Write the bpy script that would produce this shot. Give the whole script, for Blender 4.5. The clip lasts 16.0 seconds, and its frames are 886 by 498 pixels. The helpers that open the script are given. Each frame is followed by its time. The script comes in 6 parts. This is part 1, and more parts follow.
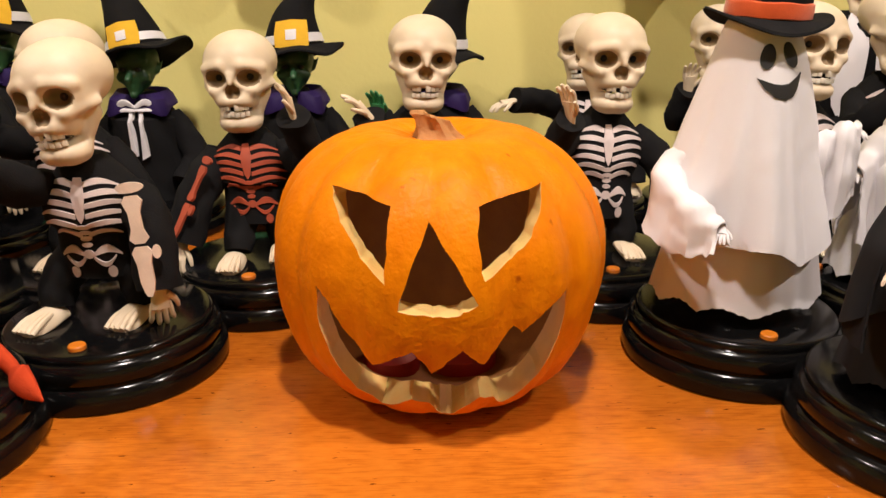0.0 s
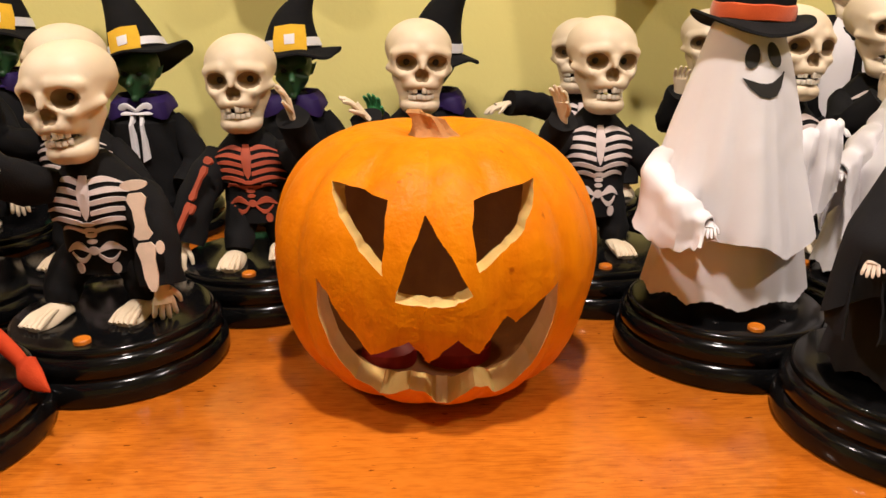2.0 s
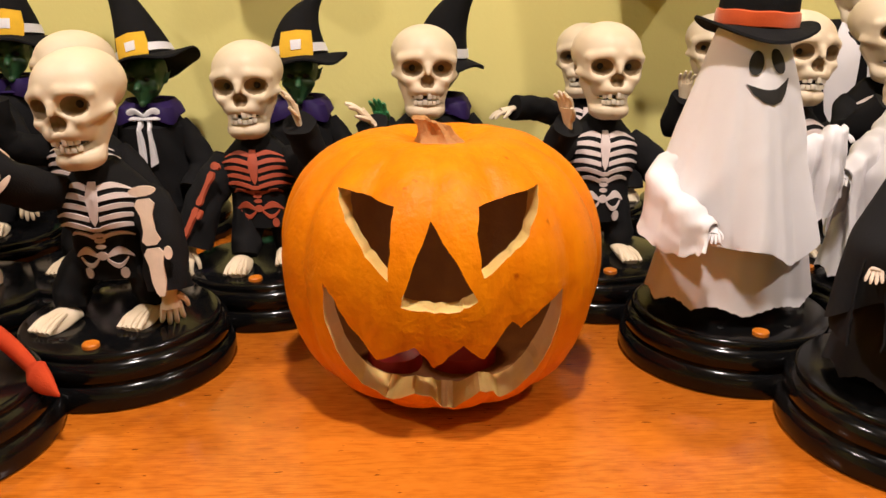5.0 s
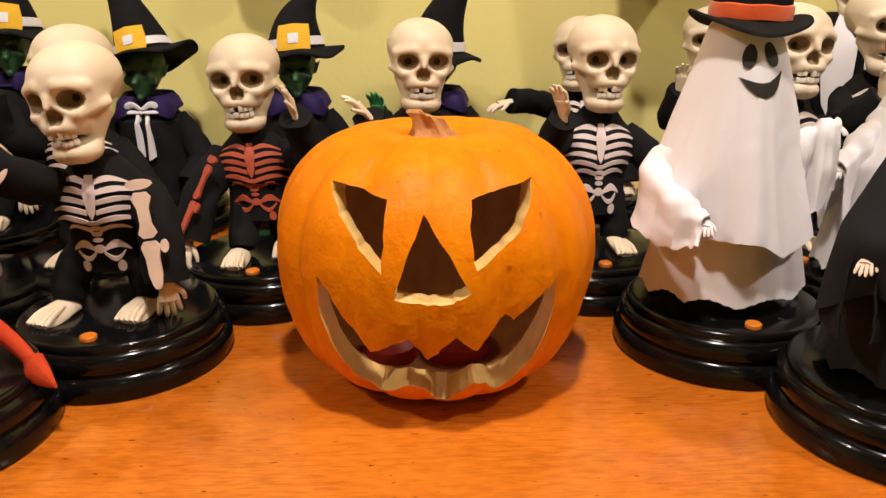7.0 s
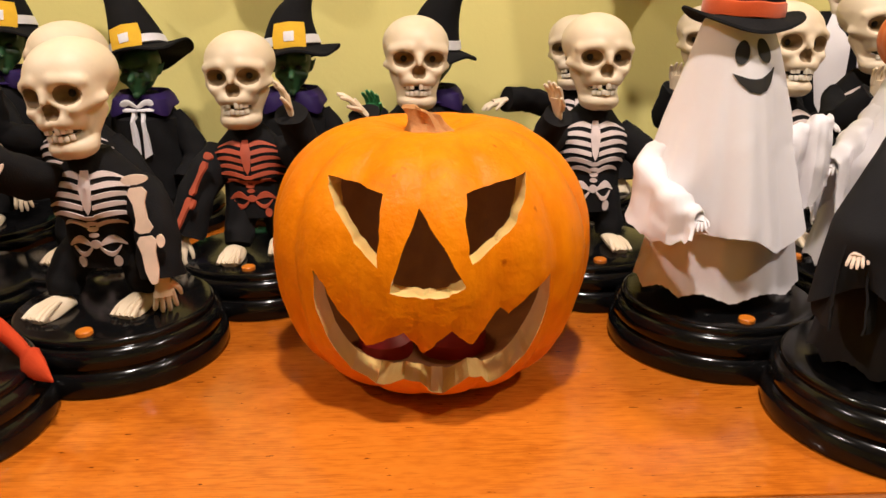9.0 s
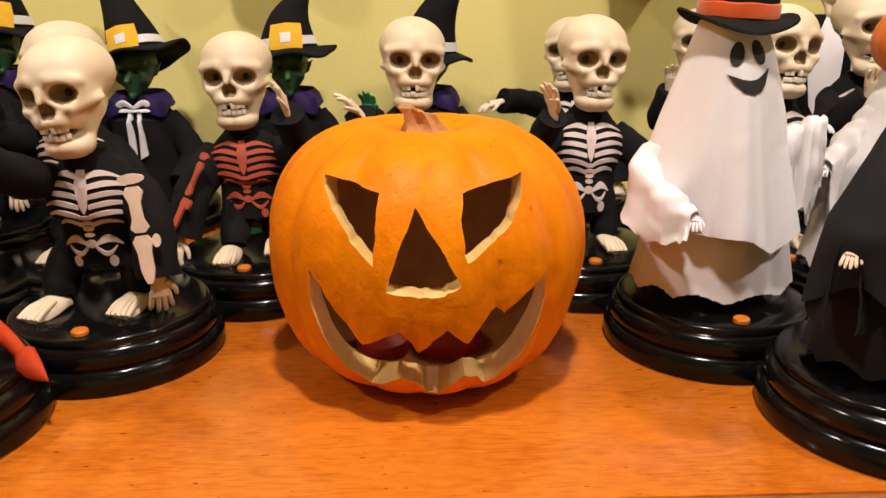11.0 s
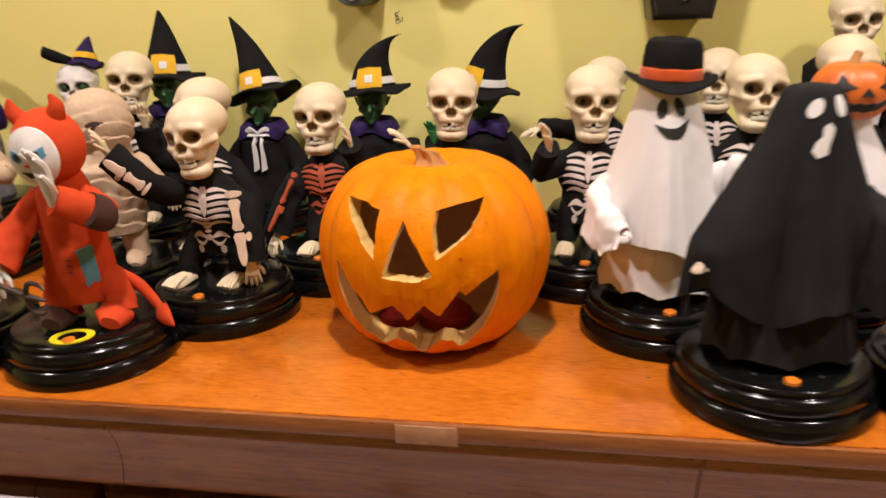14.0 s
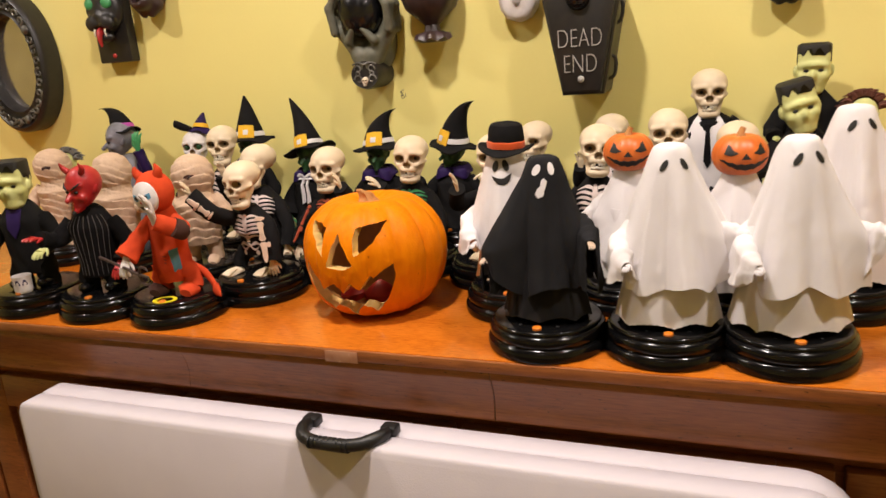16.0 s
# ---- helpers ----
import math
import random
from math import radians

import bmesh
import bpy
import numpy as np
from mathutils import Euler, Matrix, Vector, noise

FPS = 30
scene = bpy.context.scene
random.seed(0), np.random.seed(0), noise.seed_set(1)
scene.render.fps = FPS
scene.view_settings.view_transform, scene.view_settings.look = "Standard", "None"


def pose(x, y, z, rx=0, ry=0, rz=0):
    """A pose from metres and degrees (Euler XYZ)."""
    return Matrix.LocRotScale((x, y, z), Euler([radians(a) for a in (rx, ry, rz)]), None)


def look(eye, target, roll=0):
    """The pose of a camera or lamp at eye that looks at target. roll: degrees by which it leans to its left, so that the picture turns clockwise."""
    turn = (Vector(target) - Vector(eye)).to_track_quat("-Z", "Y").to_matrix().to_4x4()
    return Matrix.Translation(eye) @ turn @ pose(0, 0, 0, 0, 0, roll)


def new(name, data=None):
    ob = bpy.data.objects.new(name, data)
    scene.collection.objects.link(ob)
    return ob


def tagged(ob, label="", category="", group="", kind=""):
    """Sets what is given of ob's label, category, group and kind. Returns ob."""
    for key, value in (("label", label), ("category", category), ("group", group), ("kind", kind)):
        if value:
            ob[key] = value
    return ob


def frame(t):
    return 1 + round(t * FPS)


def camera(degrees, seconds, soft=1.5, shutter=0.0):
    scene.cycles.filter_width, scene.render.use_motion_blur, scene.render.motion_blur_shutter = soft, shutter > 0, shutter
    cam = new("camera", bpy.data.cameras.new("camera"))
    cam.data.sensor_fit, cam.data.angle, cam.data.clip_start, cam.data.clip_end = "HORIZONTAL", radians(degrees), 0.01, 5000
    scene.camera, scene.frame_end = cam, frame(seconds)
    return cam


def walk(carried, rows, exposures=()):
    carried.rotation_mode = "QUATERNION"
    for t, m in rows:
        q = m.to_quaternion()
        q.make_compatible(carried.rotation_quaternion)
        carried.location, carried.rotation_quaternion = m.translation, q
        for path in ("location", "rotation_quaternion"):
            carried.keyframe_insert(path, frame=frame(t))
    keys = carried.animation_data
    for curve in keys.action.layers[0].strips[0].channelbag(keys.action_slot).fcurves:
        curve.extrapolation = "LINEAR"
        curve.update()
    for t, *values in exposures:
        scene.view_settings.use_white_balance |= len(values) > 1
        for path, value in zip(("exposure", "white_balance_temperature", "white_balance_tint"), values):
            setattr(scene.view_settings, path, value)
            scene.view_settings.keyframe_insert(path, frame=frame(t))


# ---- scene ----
cam = camera(62.0, 16.0, shutter=0.6)
PATH = [
    (0, (0.072, 0.16, 0.27), (0.137, 2.047, -0.388), -0.1),
    (0.5, (0.072, 0.156, 0.268), (0.14, 2.045, -0.384), -0.2),
    (1, (0.071, 0.15, 0.269), (0.138, 2.041, -0.378), -0.2),
    (1.5, (0.072, 0.148, 0.266), (0.145, 2.041, -0.375), -0.2),
    (2, (0.072, 0.143, 0.266), (0.146, 2.038, -0.372), -0.2),
    (2.5, (0.068, 0.146, 0.264), (0.148, 2.04, -0.371), -0.1),
    (3, (0.069, 0.146, 0.269), (0.15, 2.04, -0.37), -0.0),
    (3.5, (0.07, 0.145, 0.272), (0.147, 2.039, -0.367), -0.1),
    (4, (0.071, 0.143, 0.27), (0.141, 2.04, -0.361), -0.2),
    (6.5, (0.075, 0.138, 0.269), (0.13, 2.032, -0.373), -0.4),
    (7, (0.077, 0.137, 0.27), (0.132, 2.028, -0.379), -0.4),
    (7.5, (0.076, 0.138, 0.268), (0.135, 2.029, -0.379), -0.4),
    (8, (0.077, 0.139, 0.269), (0.137, 2.029, -0.382), -0.5),
    (8.5, (0.077, 0.137, 0.268), (0.138, 2.027, -0.383), -0.4),
    (9, (0.077, 0.133, 0.266), (0.144, 2.025, -0.378), -0.3),
    (11.5, (0.077, 0.13, 0.263), (0.155, 2.024, -0.373), -0.1),
    (12, (0.08, 0.128, 0.261), (0.147, 2.021, -0.379), -0.4),
    (12.5, (0.083, 0.128, 0.262), (0.112, 2.021, -0.383), -0.5),
    (13, (0.087, 0.118, 0.272), (0.038, 2.01, -0.376), -0.8),
    (13.5, (0.114, 0.073, 0.288), (-0.061, 1.958, -0.356), -1.3),
    (14, (0.223, -0.053, 0.33), (-0.105, 1.815, -0.307), -2.0),
    (14.5, (0.348, -0.11, 0.358), (-0.148, 1.727, -0.259), -3.1),
    (15, (0.481, -0.191, 0.377), (-0.133, 1.617, -0.218), -3.9),
    (15.5, (0.576, -0.325, 0.408), (-0.104, 1.467, -0.166), -4.7),
    (16, (0.637, -0.401, 0.421), (-0.074, 1.386, -0.126), -4.8),
]
walk(cam, [(t, look(eye, target, roll)) for t, eye, target, roll in PATH])

# ---- world and light ----
world = bpy.data.worlds.new("room_air")
world.use_nodes = True
world.node_tree.nodes["Background"].inputs[0].default_value = (1.0, 0.85, 0.62, 1)
world.node_tree.nodes["Background"].inputs[1].default_value = 0.01
scene.world = world
FLOOR, CEIL, WALL_Y = -0.85, 1.55, 1.16


def ceiling_lamp(x, y, watts, radius, colour=(1.0, 0.875, 0.80)):
    d = bpy.data.lights.new("ceiling_lamp", "AREA")
    d.shape, d.size, d.energy, d.color = "DISK", radius * 2, watts, colour
    ob = new("ceiling_lamp", d)
    ob.matrix_world = pose(x, y, CEIL - 0.015)
    return ob


ceiling_lamp(0.12, 0.22, 25.0, 0.05)
ceiling_lamp(-1.25, 0.15, 18.0, 0.05)
ceiling_lamp(1.20, 0.15, 18.5, 0.05)
# weak unseen fill lamp, added far back to brighten the fronts of the figures
ceiling_lamp(0.4, -1.5, 1.5, 0.08)


def pumpkin_lamp():
    """The weak glow of the light that stands inside the carved pumpkin."""
    d = bpy.data.lights.new("pumpkin_lamp", "POINT")
    d.energy, d.shadow_soft_size, d.color = 0.045, 0.012, (1.0, 0.62, 0.44)
    new("pumpkin_lamp", d).matrix_world = pose(0.087, 0.662, 0.066)


pumpkin_lamp()


# ---- materials ----
def material(name, colour, rough=0.6, second=None, scale=40.0, amount=0.5, bump=0.15, fine=400.0, metal=0.0,
             coat=0.0, sheen=0.0, weave=False, stretch=(1, 1, 1), emit=0.0, subsurface=0.0, rough_var=0.1, spec=0.5):
    """A surface with variation at two scales: broad blotches between two colours, fine grain in the relief."""
    m = bpy.data.materials.new(name)
    m.use_nodes = True
    nt = m.node_tree
    N, L = nt.nodes, nt.links
    bs = N["Principled BSDF"]
    tc = N.new("ShaderNodeTexCoord")
    mp = N.new("ShaderNodeMapping")
    mp.inputs["Scale"].default_value = stretch
    L.new(tc.outputs["Object"], mp.inputs["Vector"])
    n1 = N.new("ShaderNodeTexNoise")
    n1.inputs["Scale"].default_value, n1.inputs["Detail"].default_value = scale, 6
    L.new(mp.outputs[0], n1.inputs["Vector"])
    rmp = N.new("ShaderNodeValToRGB")
    rmp.color_ramp.elements[0].position, rmp.color_ramp.elements[1].position = 0.5 - amount * 0.35, 0.5 + amount * 0.35
    second = second or tuple(c * 0.8 for c in colour)
    rmp.color_ramp.elements[0].color, rmp.color_ramp.elements[1].color = (*second, 1), (*colour, 1)
    L.new(n1.outputs["Fac"], rmp.inputs[0])
    L.new(rmp.outputs[0], bs.inputs["Base Color"])
    n2 = N.new("ShaderNodeTexNoise")
    n2.inputs["Scale"].default_value = fine
    n2.inputs["Detail"].default_value = 3
    if weave:
        bump *= 0.6
    L.new(mp.outputs[0], n2.inputs["Vector"])
    bp = N.new("ShaderNodeBump")
    bp.inputs["Strength"].default_value, bp.inputs["Distance"].default_value = bump, 0.0012
    L.new(n2.outputs["Fac"], bp.inputs["Height"])
    L.new(bp.outputs[0], bs.inputs["Normal"])
    mr = N.new("ShaderNodeMapRange")
    mr.inputs["To Min"].default_value, mr.inputs["To Max"].default_value = max(0.02, rough - rough_var), min(1, rough + rough_var)
    L.new(n1.outputs["Fac"], mr.inputs["Value"])
    L.new(mr.outputs[0], bs.inputs["Roughness"])
    bs.inputs["Metallic"].default_value = metal
    bs.inputs["Specular IOR Level"].default_value = spec
    bs.inputs["Coat Weight"].default_value = coat
    bs.inputs["Sheen Weight"].default_value = sheen
    bs.inputs["Subsurface Weight"].default_value = subsurface
    bs.inputs["Subsurface Scale"].default_value = 0.01
    return m


def wood_material(name, dark, mid, light, rough, coat, stretch=(1.2, 14, 14)):
    m = bpy.data.materials.new(name)
    m.use_nodes = True
    nt = m.node_tree
    N, L = nt.nodes, nt.links
    bs = N["Principled BSDF"]
    tc = N.new("ShaderNodeTexCoord")
    mp = N.new("ShaderNodeMapping")
    mp.inputs["Scale"].default_value = stretch
    L.new(tc.outputs["Object"], mp.inputs["Vector"])
    warp = N.new("ShaderNodeTexNoise")
    warp.inputs["Scale"].default_value, warp.inputs["Detail"].default_value, warp.inputs["Distortion"].default_value = 1.6, 8, 1.2
    L.new(mp.outputs[0], warp.inputs["Vector"])
    grain = N.new("ShaderNodeTexNoise")
    grain.inputs["Scale"].default_value, grain.inputs["Detail"].default_value = 22, 8
    L.new(mp.outputs[0], grain.inputs["Vector"])
    mix = N.new("ShaderNodeMath")
    mix.operation = "MULTIPLY_ADD"
    mix.inputs[1].default_value = 0.48
    L.new(grain.outputs["Fac"], mix.inputs[0])
    sc = N.new("ShaderNodeMath")
    sc.operation, sc.inputs[1].default_value = "MULTIPLY", 0.52
    L.new(warp.outputs["Fac"], sc.inputs[0])
    L.new(sc.outputs[0], mix.inputs[2])
    r = N.new("ShaderNodeValToRGB")
    r.color_ramp.elements[0].position, r.color_ramp.elements[0].color = 0.36, (*dark, 1)
    r.color_ramp.elements[1].position, r.color_ramp.elements[1].color = 0.66, (*light, 1)
    e = r.color_ramp.elements.new(0.5)
    e.color = (*mid, 1)
    L.new(mix.outputs[0], r.inputs[0])
    # small dark scratches and dents
    sp = N.new("ShaderNodeTexNoise")
    sp.inputs["Scale"].default_value, sp.inputs["Detail"].default_value = 9, 9
    sm = N.new("ShaderNodeMapping")
    sm.inputs["Scale"].default_value = (9, 30, 30)
    L.new(tc.outputs["Object"], sm.inputs["Vector"])
    L.new(sm.outputs[0], sp.inputs["Vector"])
    sr = N.new("ShaderNodeValToRGB")
    sr.color_ramp.elements[0].position, sr.color_ramp.elements[0].color = 0.295, (0.3, 0.25, 0.22, 1)
    sr.color_ramp.elements[1].position, sr.color_ramp.elements[1].color = 0.325, (1, 1, 1, 1)
    L.new(sp.outputs["Fac"], sr.inputs[0])
    mul = N.new("ShaderNodeMixRGB")
    mul.blend_type, mul.inputs[0].default_value = "MULTIPLY", 1.0
    L.new(r.outputs[0], mul.inputs[1])
    L.new(sr.outputs[0], mul.inputs[2])
    # thin pores along the boards, and patches where they gather
    fm = N.new("ShaderNodeMapping")
    fm.inputs["Scale"].default_value, fm.inputs["Rotation"].default_value = (45, 560, 560), (0, 0, 0.05)
    L.new(tc.outputs["Object"], fm.inputs["Vector"])
    pore = N.new("ShaderNodeTexNoise")
    pore.inputs["Scale"].default_value, pore.inputs["Detail"].default_value = 1.0, 4
    L.new(fm.outputs[0], pore.inputs["Vector"])
    cloud = N.new("ShaderNodeTexNoise")
    cloud.inputs["Scale"].default_value, cloud.inputs["Detail"].default_value = 11, 3
    L.new(tc.outputs["Object"], cloud.inputs["Vector"])
    gather = N.new("ShaderNodeMath")
    gather.operation, gather.inputs[1].default_value = "MULTIPLY_ADD", 0.35
    L.new(cloud.outputs["Fac"], gather.inputs[0])
    L.new(pore.outputs["Fac"], gather.inputs[2])
    pr = N.new("ShaderNodeValToRGB")
    pr.color_ramp.elements[0].position, pr.color_ramp.elements[0].color = 0.50, (0.83, 0.78, 0.72, 1)
    pr.color_ramp.elements[1].position, pr.color_ramp.elements[1].color = 0.68, (1.05, 1.05, 1.05, 1)
    L.new(gather.outputs[0], pr.inputs[0])
    mul2 = N.new("ShaderNodeMixRGB")
    mul2.blend_type, mul2.inputs[0].default_value = "MULTIPLY", 1.0
    L.new(mul.outputs[0], mul2.inputs[1])
    L.new(pr.outputs[0], mul2.inputs[2])
    L.new(mul2.outputs[0], bs.inputs["Base Color"])
    mr = N.new("ShaderNodeMapRange")
    mr.inputs["To Min"].default_value, mr.inputs["To Max"].default_value = rough - 0.08, rough + 0.1
    L.new(warp.outputs["Fac"], mr.inputs["Value"])
    L.new(mr.outputs[0], bs.inputs["Roughness"])
    bs.inputs["Coat Weight"].default_value, bs.inputs["Coat Roughness"].default_value = coat, 0.14
    bp = N.new("ShaderNodeBump")
    bp.inputs["Strength"].default_value, bp.inputs["Distance"].default_value = 0.12, 0.001
    L.new(grain.outputs["Fac"], bp.inputs["Height"])
    L.new(bp.outputs[0], bs.inputs["Normal"])
    return m


MAT = dict(
    wall=material("yellow_wall_paint", (0.85, 0.755, 0.275), 0.75, (0.82, 0.725, 0.26), 3, 0.6, 0.25, 160),
    ceiling=material("white_ceiling_paint", (0.55, 0.52, 0.46), 0.9, None, 3, 0.3, 0.2, 120),
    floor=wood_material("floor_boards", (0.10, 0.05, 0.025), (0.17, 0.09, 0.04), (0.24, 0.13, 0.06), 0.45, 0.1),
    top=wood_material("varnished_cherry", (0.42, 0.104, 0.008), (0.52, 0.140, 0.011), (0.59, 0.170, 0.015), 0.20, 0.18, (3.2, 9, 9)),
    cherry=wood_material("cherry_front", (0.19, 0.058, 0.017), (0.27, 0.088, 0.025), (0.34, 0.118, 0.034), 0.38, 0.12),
    base=material("glossy_black_plastic", (0.003, 0.003, 0.0034), 0.15, (0.005, 0.005, 0.005), 60, 0.6, 0.03, 300, spec=0.30, rough_var=0.06),
    button=material("orange_plastic", (0.75, 0.22, 0.015), 0.4, None, 90, 0.5, 0.05),
    screw=material("dark_screw", (0.05, 0.05, 0.05), 0.35, None, 90, 0.5, 0.05, metal=0.8),
    bone=material("ivory_plastic", (0.74, 0.63, 0.47), 0.46, (0.64, 0.52, 0.36), 30, 0.8, 0.10, 260, spec=0.35),
    socket=material("brown_wash", (0.30, 0.205, 0.105), 0.65, (0.15, 0.095, 0.042), 60, 0.8, 0.1),
    tooth=material("tooth_white", (0.80, 0.74, 0.62), 0.35, None, 90, 0.5, 0.05),
    dark=material("black_paint", (0.012, 0.011, 0.010), 0.6, None, 90, 0.5, 0.05),
    cloth=material("black_cloth", (0.007, 0.007, 0.0075), 0.92, (0.012, 0.0115, 0.012), 25, 0.8, 0.5, 900, spec=0.12, weave=True),
    ghostblack=material("charcoal_cloth", (0.014, 0.014, 0.016), 0.9, (0.020, 0.020, 0.022), 25, 0.8, 0.2, 900, spec=0.12, weave=True),
    white=material("white_cloth", (0.74, 0.71, 0.725), 0.95, (0.70, 0.67, 0.685), 20, 0.8, 0.10, 1400, spec=0.12, weave=True),
    bonep=material("pale_print", (0.68, 0.58, 0.56), 0.7, (0.54, 0.45, 0.43), 60, 0.9, 0.3, 800, weave=True),
    bonew=material("cream_print", (0.78, 0.62, 0.50), 0.7, None, 60, 0.6, 0.3, 800, weave=True),
    boneo=material("orange_print", (0.45, 0.075, 0.025), 0.7, (0.30, 0.05, 0.02), 60, 0.9, 0.3, 800, weave=True),
    boneg=material("green_print", (0.03, 0.25, 0.09), 0.7, None, 60, 0.6, 0.3, 800, weave=True),
    green=material("green_vinyl", (0.022, 0.085, 0.028), 0.45, (0.015, 0.055, 0.02), 60, 0.7, 0.1, 300),
    ggreen=material("bright_green_vinyl", (0.06, 0.32, 0.12), 0.45, None, 60, 0.7, 0.1, 300),
    pale=material("pale_green_vinyl", (0.64, 0.66, 0.29), 0.6, (0.55, 0.57, 0.22), 60, 0.7, 0.1, 300),
    purple=material("purple_satin", (0.030, 0.016, 0.085), 0.55, (0.020, 0.010, 0.058), 40, 0.8, 0.3, 700, spec=0.12, weave=True),
    felt=material("yellow_felt", (0.80, 0.47, 0.03), 0.95, (0.70, 0.40, 0.02), 80, 0.7, 0.6, 700),
    satin=material("white_satin", (0.72, 0.70, 0.72), 0.4, (0.62, 0.60, 0.63), 60, 0.6, 0.2, 700, sheen=0.3),
    band=material("orange_satin", (0.72, 0.10, 0.015), 0.4, (0.58, 0.07, 0.01), 60, 0.6, 0.2, 700, sheen=0.3),
    wrap=material("gauze_wrap", (0.62, 0.46, 0.335), 0.95, (0.53, 0.375, 0.27), 40, 0.8, 1.0, 130, spec=0.15),
    red=material("red_vinyl", (0.45, 0.025, 0.025), 0.4, (0.33, 0.015, 0.02), 60, 0.7, 0.1, 300),
    suit=material("pinstripe_cloth", (0.007, 0.0065, 0.007), 0.9, None, 60, 0.6, 0.4, 900, spec=0.1, weave=True),
    stripe=material("grey_thread", (0.10, 0.09, 0.09), 0.8, None, 60, 0.5, 0.2),
    kid=material("orange_red_felt", (0.634, 0.075, 0.022), 0.9, (0.510, 0.053, 0.018), 50, 0.7, 0.5, 800, spec=0.12, weave=True),
    brown=material("brown_cloth", (0.06, 0.022, 0.015), 0.9, None, 60, 0.6, 0.4, 800, weave=True),
    blue=material("blue_patch", (0.10, 0.28, 0.42), 0.9, None, 60, 0.6, 0.4, 800, weave=True),
    mask=material("white_vinyl", (0.76, 0.72, 0.72), 0.4, None, 60, 0.6, 0.05),
    yellow=material("yellow_sticker", (0.85, 0.72, 0.02), 0.35, None, 60, 0.4, 0.03),
    pumpred=material("orange_vinyl", (0.70, 0.17, 0.025), 0.4, (0.58, 0.12, 0.02), 60, 0.7, 0.08, 300),
    grey=material("grey_vinyl", (0.24, 0.24, 0.29), 0.5, (0.11, 0.11, 0.13), 60, 0.8, 0.2, 300),
    hair=material("brown_hair", (0.11, 0.03, 0.015), 0.7, None, 120, 0.8, 0.5, 900),
    ghair=material("grey_hair", (0.16, 0.16, 0.15), 0.8, None, 120, 0.8, 0.5, 900),
    magenta=material("magenta_satin", (0.45, 0.06, 0.42), 0.45, None, 60, 0.5, 0.2),
    flesh=material("pumpkin_flesh", (0.80, 0.57, 0.22), 0.6, (0.70, 0.44, 0.13), 60, 0.9, 0.4, 200, subsurface=0.1),
    # inside wall browner than the cut flesh: shade of the unlit hollow in its colour
    inner=material("shaded_pumpkin_inside", (0.34, 0.15, 0.030), 0.7, (0.24, 0.10, 0.02), 60, 0.9, 0.6, 150),
    stem=material("dry_stem", (0.50, 0.24, 0.075), 0.85, (0.34, 0.15, 0.05), 120, 0.9, 0.8, 300),
    redglass=material("red_plastic", (0.32, 0.012, 0.014), 0.55, None, 60, 0.5, 0.03),
    plastic=material("white_moulded_plastic", (0.64, 0.595, 0.64), 0.5, (0.60, 0.555, 0.60), 12, 0.7, 0.25, 350),
    rubber=material("black_handle", (0.012, 0.012, 0.012), 0.45, None, 60, 0.6, 0.2, 300),
    pewter=material("pewter_paint", (0.30, 0.30, 0.28), 0.38, (0.04, 0.04, 0.04), 70, 0.9, 0.3, 250, metal=0.6),
    stonegrey=material("grey_green_resin", (0.17, 0.17, 0.13), 0.55, (0.09, 0.09, 0.065), 50, 0.9, 0.3, 250),
    blackres=material("black_resin", (0.012, 0.012, 0.013), 0.42, (0.022, 0.02, 0.02), 60, 0.8, 0.15, 250),
    umber=material("umber_resin", (0.055, 0.028, 0.03), 0.4, (0.02, 0.012, 0.012), 60, 0.9, 0.3, 250),
    glossball=material("black_gloss_ball", (0.006, 0.006, 0.007), 0.22, None, 60, 0.4, 0.02),
    mirror=material("mirror_film", (0.55, 0.52, 0.50), 0.12, (0.40, 0.37, 0.35), 12, 0.8, 0.1, 20, metal=0.9),
    letter=material("pale_letter_paint", (0.50, 0.49, 0.46), 0.6, (0.26, 0.25, 0.24), 120, 0.9, 0.3),
    tape=material("clear_tape", (0.50, 0.27, 0.16), 0.25, (0.40, 0.18, 0.10), 60, 0.7, 0.1),
)


